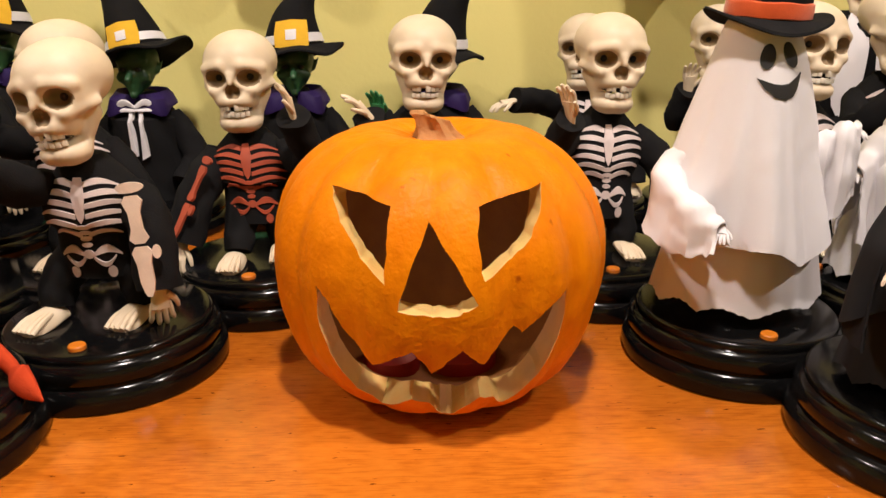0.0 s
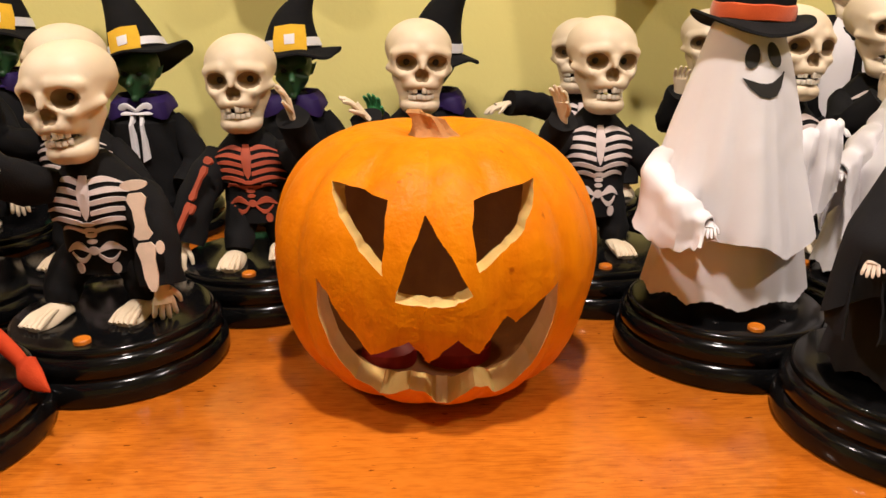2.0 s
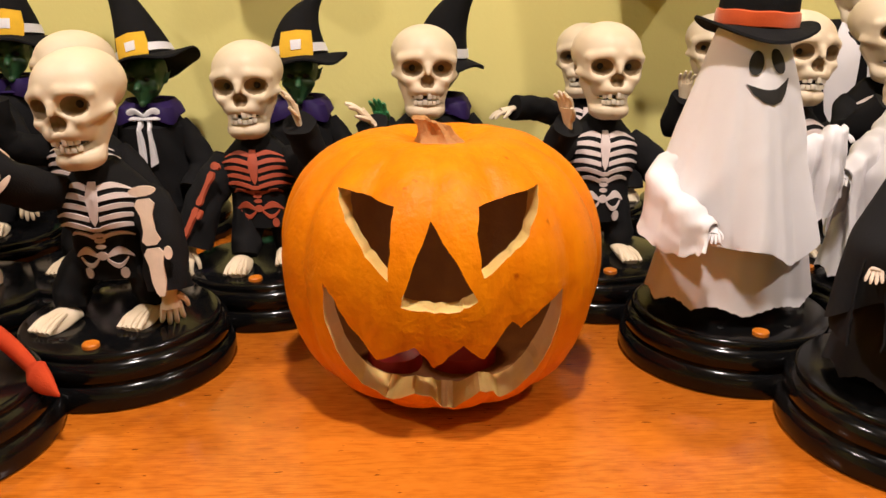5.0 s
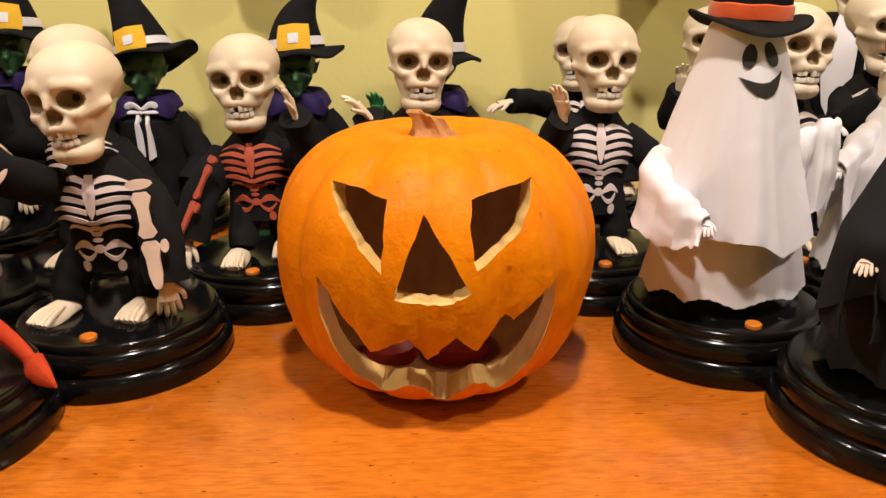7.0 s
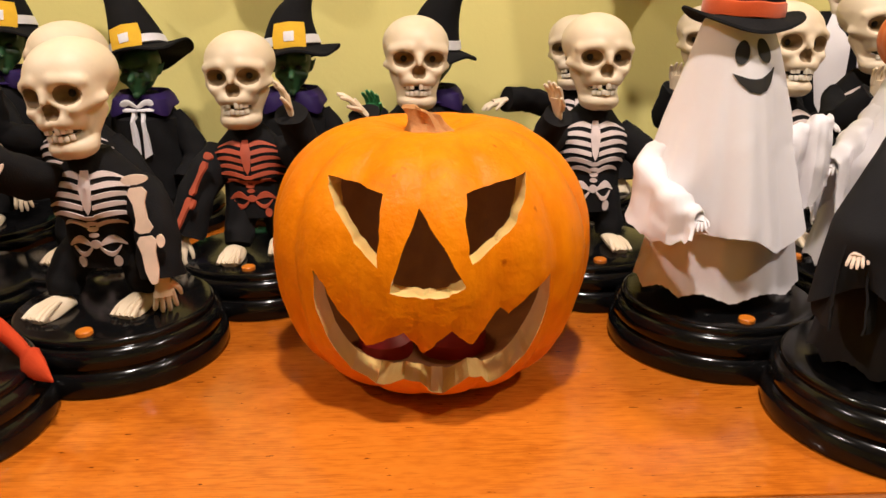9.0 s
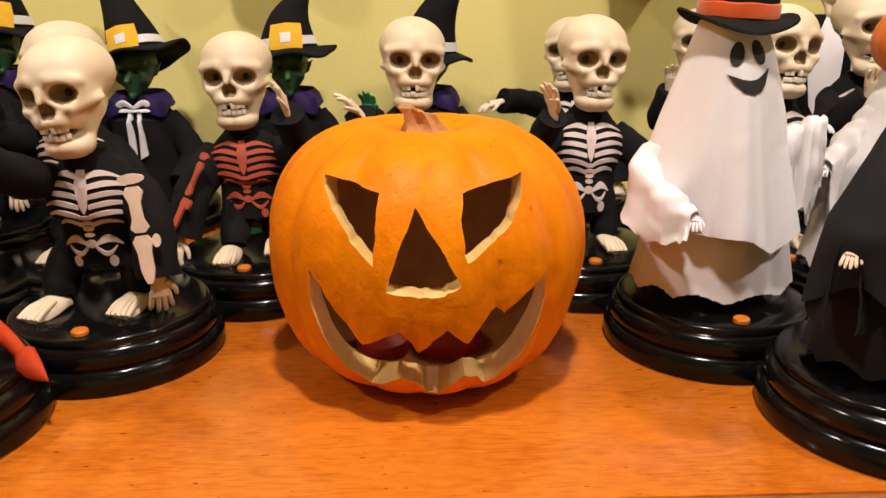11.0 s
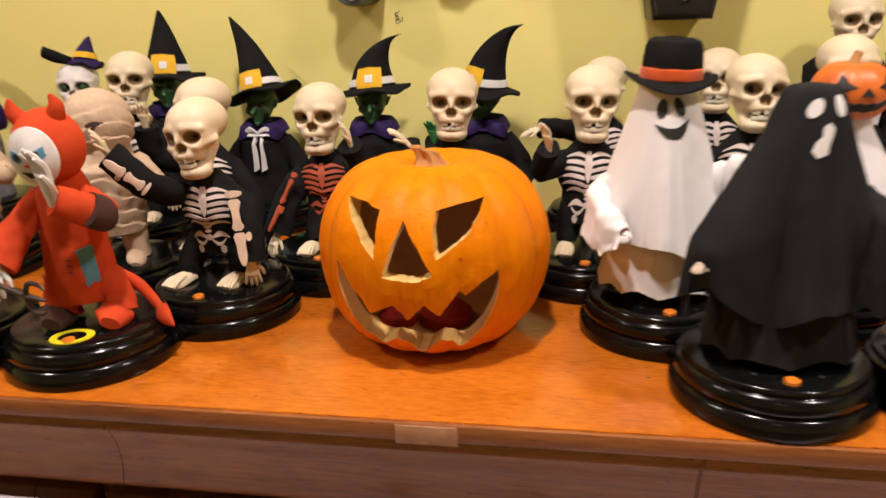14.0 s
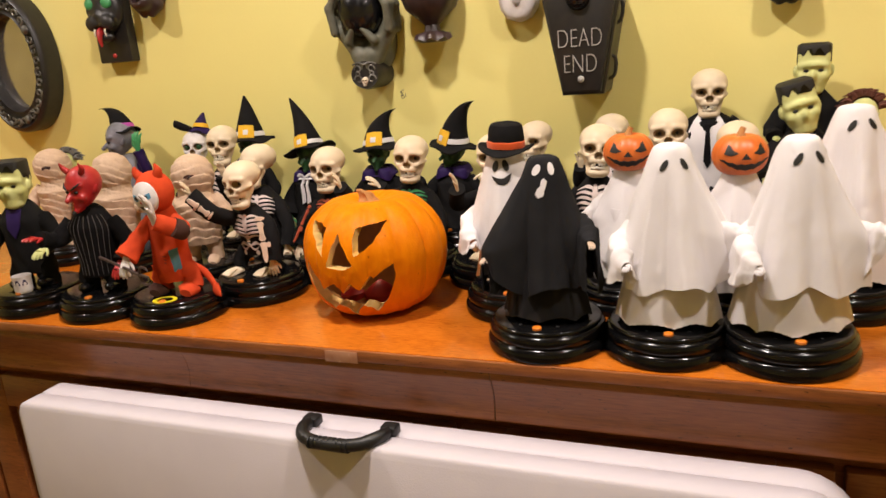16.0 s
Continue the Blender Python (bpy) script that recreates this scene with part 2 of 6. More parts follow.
def pumpkin_skin():
    """Waxy orange rind: pale streaks from the stem down, blotches, small brown marks, shallow pits."""
    m = bpy.data.materials.new("pumpkin_skin")
    m.use_nodes = True
    N, L = m.node_tree.nodes, m.node_tree.links
    bs = N["Principled BSDF"]
    tc = N.new("ShaderNodeTexCoord")

    def spots(scale, stretch, detail=4):
        mp = N.new("ShaderNodeMapping")
        mp.inputs["Scale"].default_value = stretch
        L.new(tc.outputs["Object"], mp.inputs["Vector"])
        n = N.new("ShaderNodeTexNoise")
        n.inputs["Scale"].default_value, n.inputs["Detail"].default_value = scale, detail
        L.new(mp.outputs[0], n.inputs["Vector"])
        return n.outputs["Fac"]

    def ramp(fac, stops):
        r = N.new("ShaderNodeValToRGB")
        for k, (at, c) in enumerate(stops):
            e = r.color_ramp.elements[k] if k < 2 else r.color_ramp.elements.new(at)
            e.position, e.color = at, (*c, 1)
        L.new(fac, r.inputs[0])
        return r.outputs[0]

    def times(a, b):
        x = N.new("ShaderNodeMixRGB")
        x.blend_type, x.inputs[0].default_value = "MULTIPLY", 1.0
        L.new(a, x.inputs[1])
        L.new(b, x.inputs[2])
        return x.outputs[0]

    blotch = spots(26, (1, 1, 0.7), 6)
    streak = spots(120, (1, 1, 0.10), 3)
    mark = spots(95, (1, 1, 1), 2)
    c = ramp(blotch, [(0.30, (0.73, 0.190, 0.001)), (0.66, (0.82, 0.246, 0.001))])
    c = times(c, ramp(streak, [(0.30, (0.93, 0.86, 0.8)), (0.62, (1.0, 1.0, 1.0))]))
    c = times(c, ramp(mark, [(0.20, (0.60, 0.46, 0.4)), (0.28, (1.0, 1.0, 1.0))]))
    L.new(c, bs.inputs["Base Color"])
    mr = N.new("ShaderNodeMapRange")
    mr.inputs["To Min"].default_value, mr.inputs["To Max"].default_value = 0.34, 0.58
    L.new(blotch, mr.inputs["Value"])
    L.new(mr.outputs[0], bs.inputs["Roughness"])
    bs.inputs["Specular IOR Level"].default_value = 0.13
    first = N.new("ShaderNodeBump")
    first.inputs["Strength"].default_value, first.inputs["Distance"].default_value = 0.40, 0.004
    L.new(spots(70, (1, 1, 0.8), 3), first.inputs["Height"])
    second = N.new("ShaderNodeBump")
    second.inputs["Strength"].default_value, second.inputs["Distance"].default_value = 0.35, 0.0012
    L.new(spots(330, (1, 1, 1), 3), second.inputs["Height"])
    L.new(first.outputs[0], second.inputs["Normal"])
    L.new(second.outputs[0], bs.inputs["Normal"])
    return m


MAT["skin"] = pumpkin_skin()


# ---- mesh tools ----
class Shape:
    """Gathers surfaces of several materials into one mesh."""

    def __init__(self):
        self.v, self.f, self.m, self.mats, self.n = [], [], [], [], 0

    def add(self, vf, mat, m=None):
        v, f = vf
        v = np.asarray(v, float)
        if m is not None:
            a = np.array(m)
            v = v @ a[:3, :3].T + a[:3, 3]
        if mat not in self.mats:
            self.mats.append(mat)
        k = self.mats.index(mat)
        self.v.append(v)
        n = self.n
        self.f += [tuple(i + n for i in q) for q in f]
        self.m += [k] * len(f)
        self.n += len(v)
        return self

    def merge(self, other, m=None):
        a = np.array(m) if m is not None else np.eye(4)
        remap = []
        for mat in other.mats:
            if mat not in self.mats:
                self.mats.append(mat)
            remap.append(self.mats.index(mat))
        v = np.concatenate(other.v) @ a[:3, :3].T + a[:3, 3]
        n = self.n
        self.v.append(v)
        self.f += [tuple(i + n for i in q) for q in other.f]
        self.m += [remap[k] for k in other.m]
        self.n += len(v)
        return self

    def mesh(self, name, sharp=38):
        me = bpy.data.meshes.new(name)
        me.from_pydata(np.concatenate(self.v).tolist(), [], self.f)
        for mat in self.mats:
            me.materials.append(MAT[mat])
        me.polygons.foreach_set("material_index", self.m)
        me.polygons.foreach_set("use_smooth", [True] * len(self.f))
        me.set_sharp_from_angle(angle=radians(sharp))
        me.update()
        return me

    def obj(self, name, parent=None, label="", m=None, sharp=38):
        ob = new(name, self.mesh(name, sharp))
        if m is not None:
            ob.matrix_basis = m
        if parent:
            ob.parent = parent
        return tagged(ob, label)


class Doll:
    """A figure that gathers its parts: at() begins a part, what is added next belongs to it."""

    def __init__(self, name):
        self.parts = [(name, Shape())]

    def at(self, name):
        self.parts.append((name, Shape()))
        return self

    def add(self, vf, mat, m=None):
        self.parts[-1][1].add(vf, mat, m)
        return self

    def merge(self, other, m=None):
        self.parts[-1][1].merge(other, m)
        return self

    def items(self):
        return [p for p in self.parts if p[1].n]


def grid_faces(n, m, wrap=True):
    f = []
    for i in range(n - 1):
        for j in range(m if wrap else m - 1):
            k = (j + 1) % m
            f.append((i * m + j, i * m + k, (i + 1) * m + k, (i + 1) * m + j))
    return f


def loft(rings, cap=(True, True)):
    """Rings of points, from the bottom up, each counter-clockwise seen from above."""
    r = np.asarray(rings, float)
    n, m, _ = r.shape
    v, f = r.reshape(-1, 3), grid_faces(n, m)
    if cap[0]:
        f.append(tuple(range(m - 1, -1, -1)))
    if cap[1]:
        f.append(tuple(range((n - 1) * m, n * m)))
    return v, f


def lathe(profile, seg=48, sx=1.0, sy=1.0):
    a = np.linspace(0, 2 * math.pi, seg, endpoint=False)
    return loft([np.c_[sx * r * np.cos(a), sy * r * np.sin(a), np.full(seg, z)] for r, z in profile])


def shell(rings, thick):
    """An open loft with thickness."""
    r = np.asarray(rings, float)
    n, m, _ = r.shape
    c = r.mean(axis=1, keepdims=True)
    d = r - c
    inner = r - d / np.maximum(np.linalg.norm(d, axis=2, keepdims=True), 1e-6) * thick
    v = np.concatenate([r.reshape(-1, 3), inner.reshape(-1, 3)])
    f = grid_faces(n, m)
    k = n * m
    f += [tuple(i + k for i in q[::-1]) for q in grid_faces(n, m)]
    for j in range(m):
        q = (j + 1) % m
        f.append((j, k + j, k + q, q))
        t = (n - 1) * m
        f.append((t + j, t + q, k + t + q, k + t + j))
    return v, f


def smooth_path(pts, n):
    p = np.asarray(pts, float)
    if len(p) < 3:
        t = np.linspace(0, 1, n)[:, None]
        return p[0] * (1 - t) + p[-1] * t
    q = np.vstack([2 * p[0] - p[1], p, 2 * p[-1] - p[-2]])
    out = []
    for s in np.linspace(0, len(p) - 1.0001, n):
        i = int(s)
        t = s - i
        a, b, c, d = q[i:i + 4]
        out.append(0.5 * (2 * b + (c - a) * t + (2 * a - 5 * b + 4 * c - d) * t * t + (3 * b - a - 3 * c + d) * t ** 3))
    return np.array(out)


def tube(pts, radii, seg=12, n=10, flat=1.0, fold=0.0):
    """A tube along a smooth path, its radius running through the radii given."""
    p = smooth_path(pts, n)
    r = np.interp(np.linspace(0, 1, n), np.linspace(0, 1, len(radii)), radii)
    rings = []
    side = None
    a = np.linspace(0, 2 * math.pi, seg, endpoint=False)
    for i in range(n):
        t = p[min(i + 1, n - 1)] - p[max(i - 1, 0)]
        t = t / (np.linalg.norm(t) + 1e-9)
        if side is None:
            side = np.cross(t, (0.13, 0.97, 0.21))
        side = side - t * side.dot(t)
        side = side / (np.linalg.norm(side) + 1e-9)
        up = np.cross(t, side)
        rr = r[i] * (1 + fold * np.sin(3 * a + i * 1.3) + fold * 0.7 * np.sin(5 * a - i * 0.8))
        rings.append(p[i] + rr[:, None] * (np.cos(a)[:, None] * side + flat * np.sin(a)[:, None] * up))
    return loft(rings)


def ball(c, r, seg=20, n=12):
    c, r = np.asarray(c, float), np.broadcast_to(np.asarray(r, float), 3)
    rings = []
    for t in np.linspace(-math.pi / 2 + 0.05, math.pi / 2 - 0.05, n):
        a = np.linspace(0, 2 * math.pi, seg, endpoint=False)
        rings.append(np.c_[c[0] + r[0] * np.cos(t) * np.cos(a), c[1] + r[1] * np.cos(t) * np.sin(a), np.full(seg, c[2] + r[2] * math.sin(t))])
    return loft(rings)


def box(lo, hi, bevel=0.0):
    bm = bmesh.new()
    bmesh.ops.create_cube(bm, size=1)
    lo, hi = Vector(lo), Vector(hi)
    for v in bm.verts:
        v.co = Vector([(lo[i] + hi[i]) / 2 + v.co[i] * (hi[i] - lo[i]) for i in range(3)])
    if bevel:
        bmesh.ops.bevel(bm, geom=bm.edges[:], offset=bevel, segments=2, affect="EDGES", profile=0.5)
    vf = [tuple(v.co) for v in bm.verts], [tuple(v.index for v in f.verts) for f in bm.faces]
    bm.free()
    return vf


def prism(poly, y0, y1, inset=0.0):
    """A slab with an outline in x and z, between two depths, its front edge set in a little."""
    p = np.asarray(poly, float)
    n = len(p)
    c = p.mean(axis=0)
    q = p + (c - p) / np.linalg.norm(c - p, axis=1, keepdims=True) * inset
    rings = [np.c_[p[:, 0], np.full(n, y1), p[:, 1]], np.c_[p[:, 0], np.full(n, y0 + inset * 0.6), p[:, 1]], np.c_[q[:, 0], np.full(n, y0), q[:, 1]]]
    return loft(rings)


def patch(outline, surf, rings=4, thick=0.0012):
    """A raised flat shape (star-shaped outline in u, v) laid on a surface function."""
    p = np.asarray(outline, float)
    c = p.mean(axis=0)
    n = len(p)
    pts = []
    for k in range(1, rings + 1):
        pts += [surf(*(c + (q - c) * k / rings), thick) for q in p]
    pts += [surf(*q, -0.001) for q in p]
    pts.append(surf(*c, thick))
    f = grid_faces(rings + 1, n)
    f += [(len(pts) - 1, j, (j + 1) % n) for j in range(n)]
    return np.array(pts), f


def strip(line, widths, surf, thick=0.0012):
    """A raised band along a line in u, v on a surface function."""
    line = np.asarray(line, float)
    n = len(line)
    w = np.interp(np.linspace(0, 1, n), np.linspace(0, 1, len(widths)), widths)
    pts = []
    for i in range(n):
        u, v = line[i]
        pts += [surf(u, v + w[i], -0.001), surf(u, v + w[i] * 0.85, thick), surf(u, v - w[i] * 0.85, thick), surf(u, v - w[i], -0.001)]
    f = [(i * 4 + j, i * 4 + 4 + j, i * 4 + 5 + j, i * 4 + 1 + j) for i in range(n - 1) for j in range(3)]
    f += [(3, 2, 1, 0), ((n - 1) * 4, (n - 1) * 4 + 1, (n - 1) * 4 + 2, (n - 1) * 4 + 3)]
    return np.array(pts), f


def ring2d(cx, cy, rx, ry, n=16, tilt=0.0, egg=0.0):
    a = np.linspace(0, 2 * math.pi, n, endpoint=False)
    x, y = rx * np.cos(a) * (1 + egg * np.sin(a)), ry * np.sin(a)
    return np.c_[cx + x * math.cos(tilt) - y * math.sin(tilt), cy + x * math.sin(tilt) + y * math.cos(tilt)]


# modelled forms: distance functions, meshed on a grid
def d_ball(P, c, r):
    q = (P - np.array(c)) / np.array(r, float)
    k0 = np.linalg.norm(q, axis=-1)
    k1 = np.linalg.norm(q / np.array(r, float), axis=-1)
    return k0 * (k0 - 1) / np.maximum(k1, 1e-6)


def d_limb(P, a, b, r0, r1):
    a, b = np.array(a, float), np.array(b, float)
    t = np.clip(((P - a) @ (b - a)) / ((b - a) @ (b - a)), 0, 1)
    return np.linalg.norm(P - a - t[..., None] * (b - a), axis=-1) - (r0 + (r1 - r0) * t)


def d_box(P, c, h, r):
    q = np.abs(P - np.array(c)) - (np.array(h) - r)
    return np.linalg.norm(np.maximum(q, 0), axis=-1) + np.minimum(q.max(axis=-1), 0) - r


def join(a, b, k):
    h = np.clip(0.5 + 0.5 * (b - a) / k, 0, 1)
    return b * (1 - h) + a * h - k * h * (1 - h)


def cut(a, b, k):
    return -join(-a, b, k)


def surfnet(fn, lo, hi, n):
    lo, hi = np.array(lo, float), np.array(hi, float)
    h = (hi - lo).max() / n
    dims = np.ceil((hi - lo) / h).astype(int) + 1
    g = np.stack(np.meshgrid(*[lo[i] + h * np.arange(dims[i]) for i in range(3)], indexing="ij"), axis=-1)
    d = fn(g)
    c = dims - 1
    corner = [(i, j, k) for i in (0, 1) for j in (0, 1) for k in (0, 1)]
    val = np.stack([d[i:i + c[0], j:j + c[1], k:k + c[2]] for i, j, k in corner], axis=-1)
    live = (val.min(-1) < 0) & (val.max(-1) >= 0)
    acc, cnt = np.zeros((*c, 3)), np.zeros(c)
    for x in range(8):
        for y in range(x + 1, 8):
            A, B = np.array(corner[x]), np.array(corner[y])
            if abs(A - B).sum() != 1:
                continue
            va, vb = val[..., x], val[..., y]
            cross = (va < 0) != (vb < 0)
            t = np.where(cross, va / np.where(cross, va - vb, 1), 0)
            acc += np.where(cross[..., None], A + t[..., None] * (B - A), 0)
            cnt += cross
    ids = -np.ones(c, int)
    ids[live] = np.arange(live.sum())
    cells = np.argwhere(live)
    v = lo + h * (cells + acc[live] / cnt[live][:, None])
    faces = []
    for ax in range(3):
        u, w = (ax + 1) % 3, (ax + 2) % 3
        sl = [slice(1, -1)] * 3
        sl[ax] = slice(0, -1)
        a = d[tuple(sl)]
        sl2 = list(sl)
        sl2[ax] = slice(1, None)
        b = d[tuple(sl2)]
        for p in np.argwhere((a < 0) != (b < 0)):
            q = p + 1
            q[ax] = p[ax]
            du, dw = np.eye(3, dtype=int)[u], np.eye(3, dtype=int)[w]
            quad = [ids[tuple(q - du - dw)], ids[tuple(q - dw)], ids[tuple(q)], ids[tuple(q - du)]]
            faces.append(tuple(quad if a[tuple(p)] < 0 else quad[::-1]))
    return v, faces


def painted(shape, vf, mat, rules):
    """Adds a modelled form; faces whose middle lies within a rule take that rule's material."""
    v, f = vf
    v = np.asarray(v)
    mid = np.array([v[list(q)].mean(axis=0) for q in f])
    kind = np.zeros(len(f), int)
    for i, (other, test) in enumerate(rules):
        kind[test(mid)] = i + 1
    names = [mat] + [r[0] for r in rules]
    n = shape.n
    shape.v.append(v)
    shape.n += len(v)
    for q, k in zip(f, kind):
        if names[k] not in shape.mats:
            shape.mats.append(names[k])
        shape.f.append(tuple(i + n for i in q))
        shape.m.append(shape.mats.index(names[k]))
    return shape


# ---- setting ----
def structure(name, vf, mat, label, m=None, sharp=30):
    ob = Shape().add(vf, mat, m).obj(name, sharp=sharp)
    return tagged(ob, label, "", "", "structure")


structure("wall_north", box((-2.6, WALL_Y, FLOOR - 0.1), (2.6, WALL_Y + 0.12, CEIL + 0.1)), "wall", "pale yellow painted plaster wall behind the figurines")
structure("wall_south", box((-2.6, -2.72, FLOOR - 0.1), (2.6, -2.6, CEIL + 0.1)), "wall", "pale yellow painted plaster wall")
structure("wall_west", box((-2.72, -2.72, FLOOR - 0.1), (-2.6, WALL_Y + 0.12, CEIL + 0.1)), "wall", "pale yellow painted plaster wall")
structure("wall_east", box((2.6, -2.72, FLOOR - 0.1), (2.72, WALL_Y + 0.12, CEIL + 0.1)), "wall", "pale yellow painted plaster wall")
structure("ceiling", box((-2.6, -2.6, CEIL), (2.6, WALL_Y, CEIL + 0.1)), "ceiling", "plain white painted ceiling")
structure("floor", box((-2.6, -2.6, FLOOR - 0.1), (2.6, WALL_Y, FLOOR)), "floor", "brown wooden floor boards")


RISE = 0.010  # the worktop lies this far below the level of reference


def cabinet():
    root = tagged(new("sideboard"), "long varnished cherry wood sideboard with moulded front edge", "sideboard")
    root.location.z = -RISE
    X0, X1, F = -1.9, 1.9, 0.480
    Shape().add(box((X0, F + 0.008, -0.018), (X1, WALL_Y - 0.003, 0), 0.002), "top").obj("worktop", root, "glossy orange-brown varnished top with small dents")
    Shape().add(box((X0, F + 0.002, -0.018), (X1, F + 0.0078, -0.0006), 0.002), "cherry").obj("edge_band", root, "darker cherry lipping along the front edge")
    prof = [(F + 0.05, -0.0185), (F + 0.004, -0.0185), (F + 0.003, -0.021), (F + 0.008, -0.022), (F + 0.006, -0.026), (F + 0.006, -0.030), (F + 0.011, -0.032),
            (F + 0.012, -0.036), (F + 0.0165, -0.046), (F + 0.020, -0.058), (F + 0.0215, -0.072), (F + 0.0205, -0.086), (F + 0.018, -0.095),
            (F + 0.019, -0.100), (F + 0.024, -0.102), (F + 0.05, -0.103)]
    p = np.array(prof)
    for a, b in ((X0, -0.1995), (-0.1985, 0.3365), (0.338, X1)):
        rings = [np.c_[np.full(len(p), x), p[:, 0], p[:, 1]] for x in (a, b)]
        v, f = loft(rings)
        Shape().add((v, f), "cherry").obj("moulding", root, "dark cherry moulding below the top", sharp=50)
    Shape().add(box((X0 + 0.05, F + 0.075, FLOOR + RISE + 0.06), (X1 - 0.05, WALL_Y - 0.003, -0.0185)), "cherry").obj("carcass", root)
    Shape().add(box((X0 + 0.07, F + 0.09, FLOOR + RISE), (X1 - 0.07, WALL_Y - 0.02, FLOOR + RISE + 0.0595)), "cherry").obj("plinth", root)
    for i in range(7):
        x = X0 + 0.08 + i * 0.522
        d = tagged(new("door"), "panelled cherry cabinet door")
        d.parent = root
        for nm, lo, hi in (("stile", (x, -0.79, 0), (x + 0.07, -0.14, 0)), ("stile", (x + 0.44, -0.79, 0), (x + 0.51, -0.14, 0)), ("rail", (x + 0.0701, -0.79, 0), (x + 0.4399, -0.72, 0)), ("rail", (x + 0.0701, -0.21, 0), (x + 0.4399, -0.14, 0))):
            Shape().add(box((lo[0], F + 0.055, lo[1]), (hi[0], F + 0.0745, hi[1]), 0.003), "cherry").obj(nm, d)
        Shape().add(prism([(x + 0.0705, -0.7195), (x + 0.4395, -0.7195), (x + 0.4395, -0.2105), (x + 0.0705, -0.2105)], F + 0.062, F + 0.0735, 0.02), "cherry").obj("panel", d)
    Shape().add(box((0.082, F + 0.0002, -0.0195), (0.136, F + 0.0018, -0.0015), 0.0004), "tape").obj("tape_strip", root, "torn strip of clear tape on the edge")
    return root


cabinet()


def folding_table():
    root = tagged(new("folding_table"), "white moulded plastic folding table leaning folded against the sideboard", "folding table")
    lean = pose(0, 0.384, FLOOR, -1.0, 0, 0)
    root.matrix_basis = lean
    W0, W1, H = -0.491, 0.800, 0.735

    def outline(inset, r0, r1):
        pts = []
        for cx, cz, r, a0 in ((W0 + r0, r0, r0, 180), (W1 - r1, r1, r1, 270), (W1 - r1, H - r1, r1, 0), (W0 + r0, H - r0, r0, 90)):
            for k in range(9):
                a = radians(a0 + k * 11.25)
                pts.append((cx + (r - inset) * math.cos(a), cz + (r - inset) * math.sin(a)))
        return np.array(pts)

    for name, y0, y1 in (("leaf", 0.0, 0.0415), ("leaf", 0.0425, 0.084)):
        o = outline(0, 0.025, 0.075)
        i = outline(0.006, 0.025, 0.075)
        rings = [np.c_[q[:, 0], np.full(len(q), y), q[:, 1]] for q, y in ((i, y1), (o, y1 - 0.004), (o, y0 + 0.006), (i, y0))]
        Shape().add(loft(rings), "plastic").obj(name, root, sharp=60)
    G = H + 0.006
    grip = Shape().add(tube([(0.068, 0.042, G), (0.069, 0.020, G + 0.002), (0.084, 0.000, G - 0.001), (0.127, -0.007, G - 0.003), (0.170, 0.000, G - 0.001), (0.192, 0.020, G + 0.002), (0.197, 0.042, G)],
                            [0.008, 0.0095, 0.010, 0.0092, 0.0092, 0.0092, 0.010, 0.0095, 0.008], 14, 40), "rubber")
    for i in range(9):
        grip.add(tube([(0.094 + i * 0.0075, -0.0055, G - 0.0028), (0.097 + i * 0.0075, -0.0057, G - 0.0028)], [0.0101, 0.0101], 14, 2), "rubber")
    h = grip.obj("handle", root, "black moulded carrying handle")
    for x in (0.056, 0.184):
        Shape().add(box((x, 0.036, H - 0.002), (x + 0.025, 0.058, H + 0.014), 0.004), "rubber").obj("bracket", h)


folding_table()


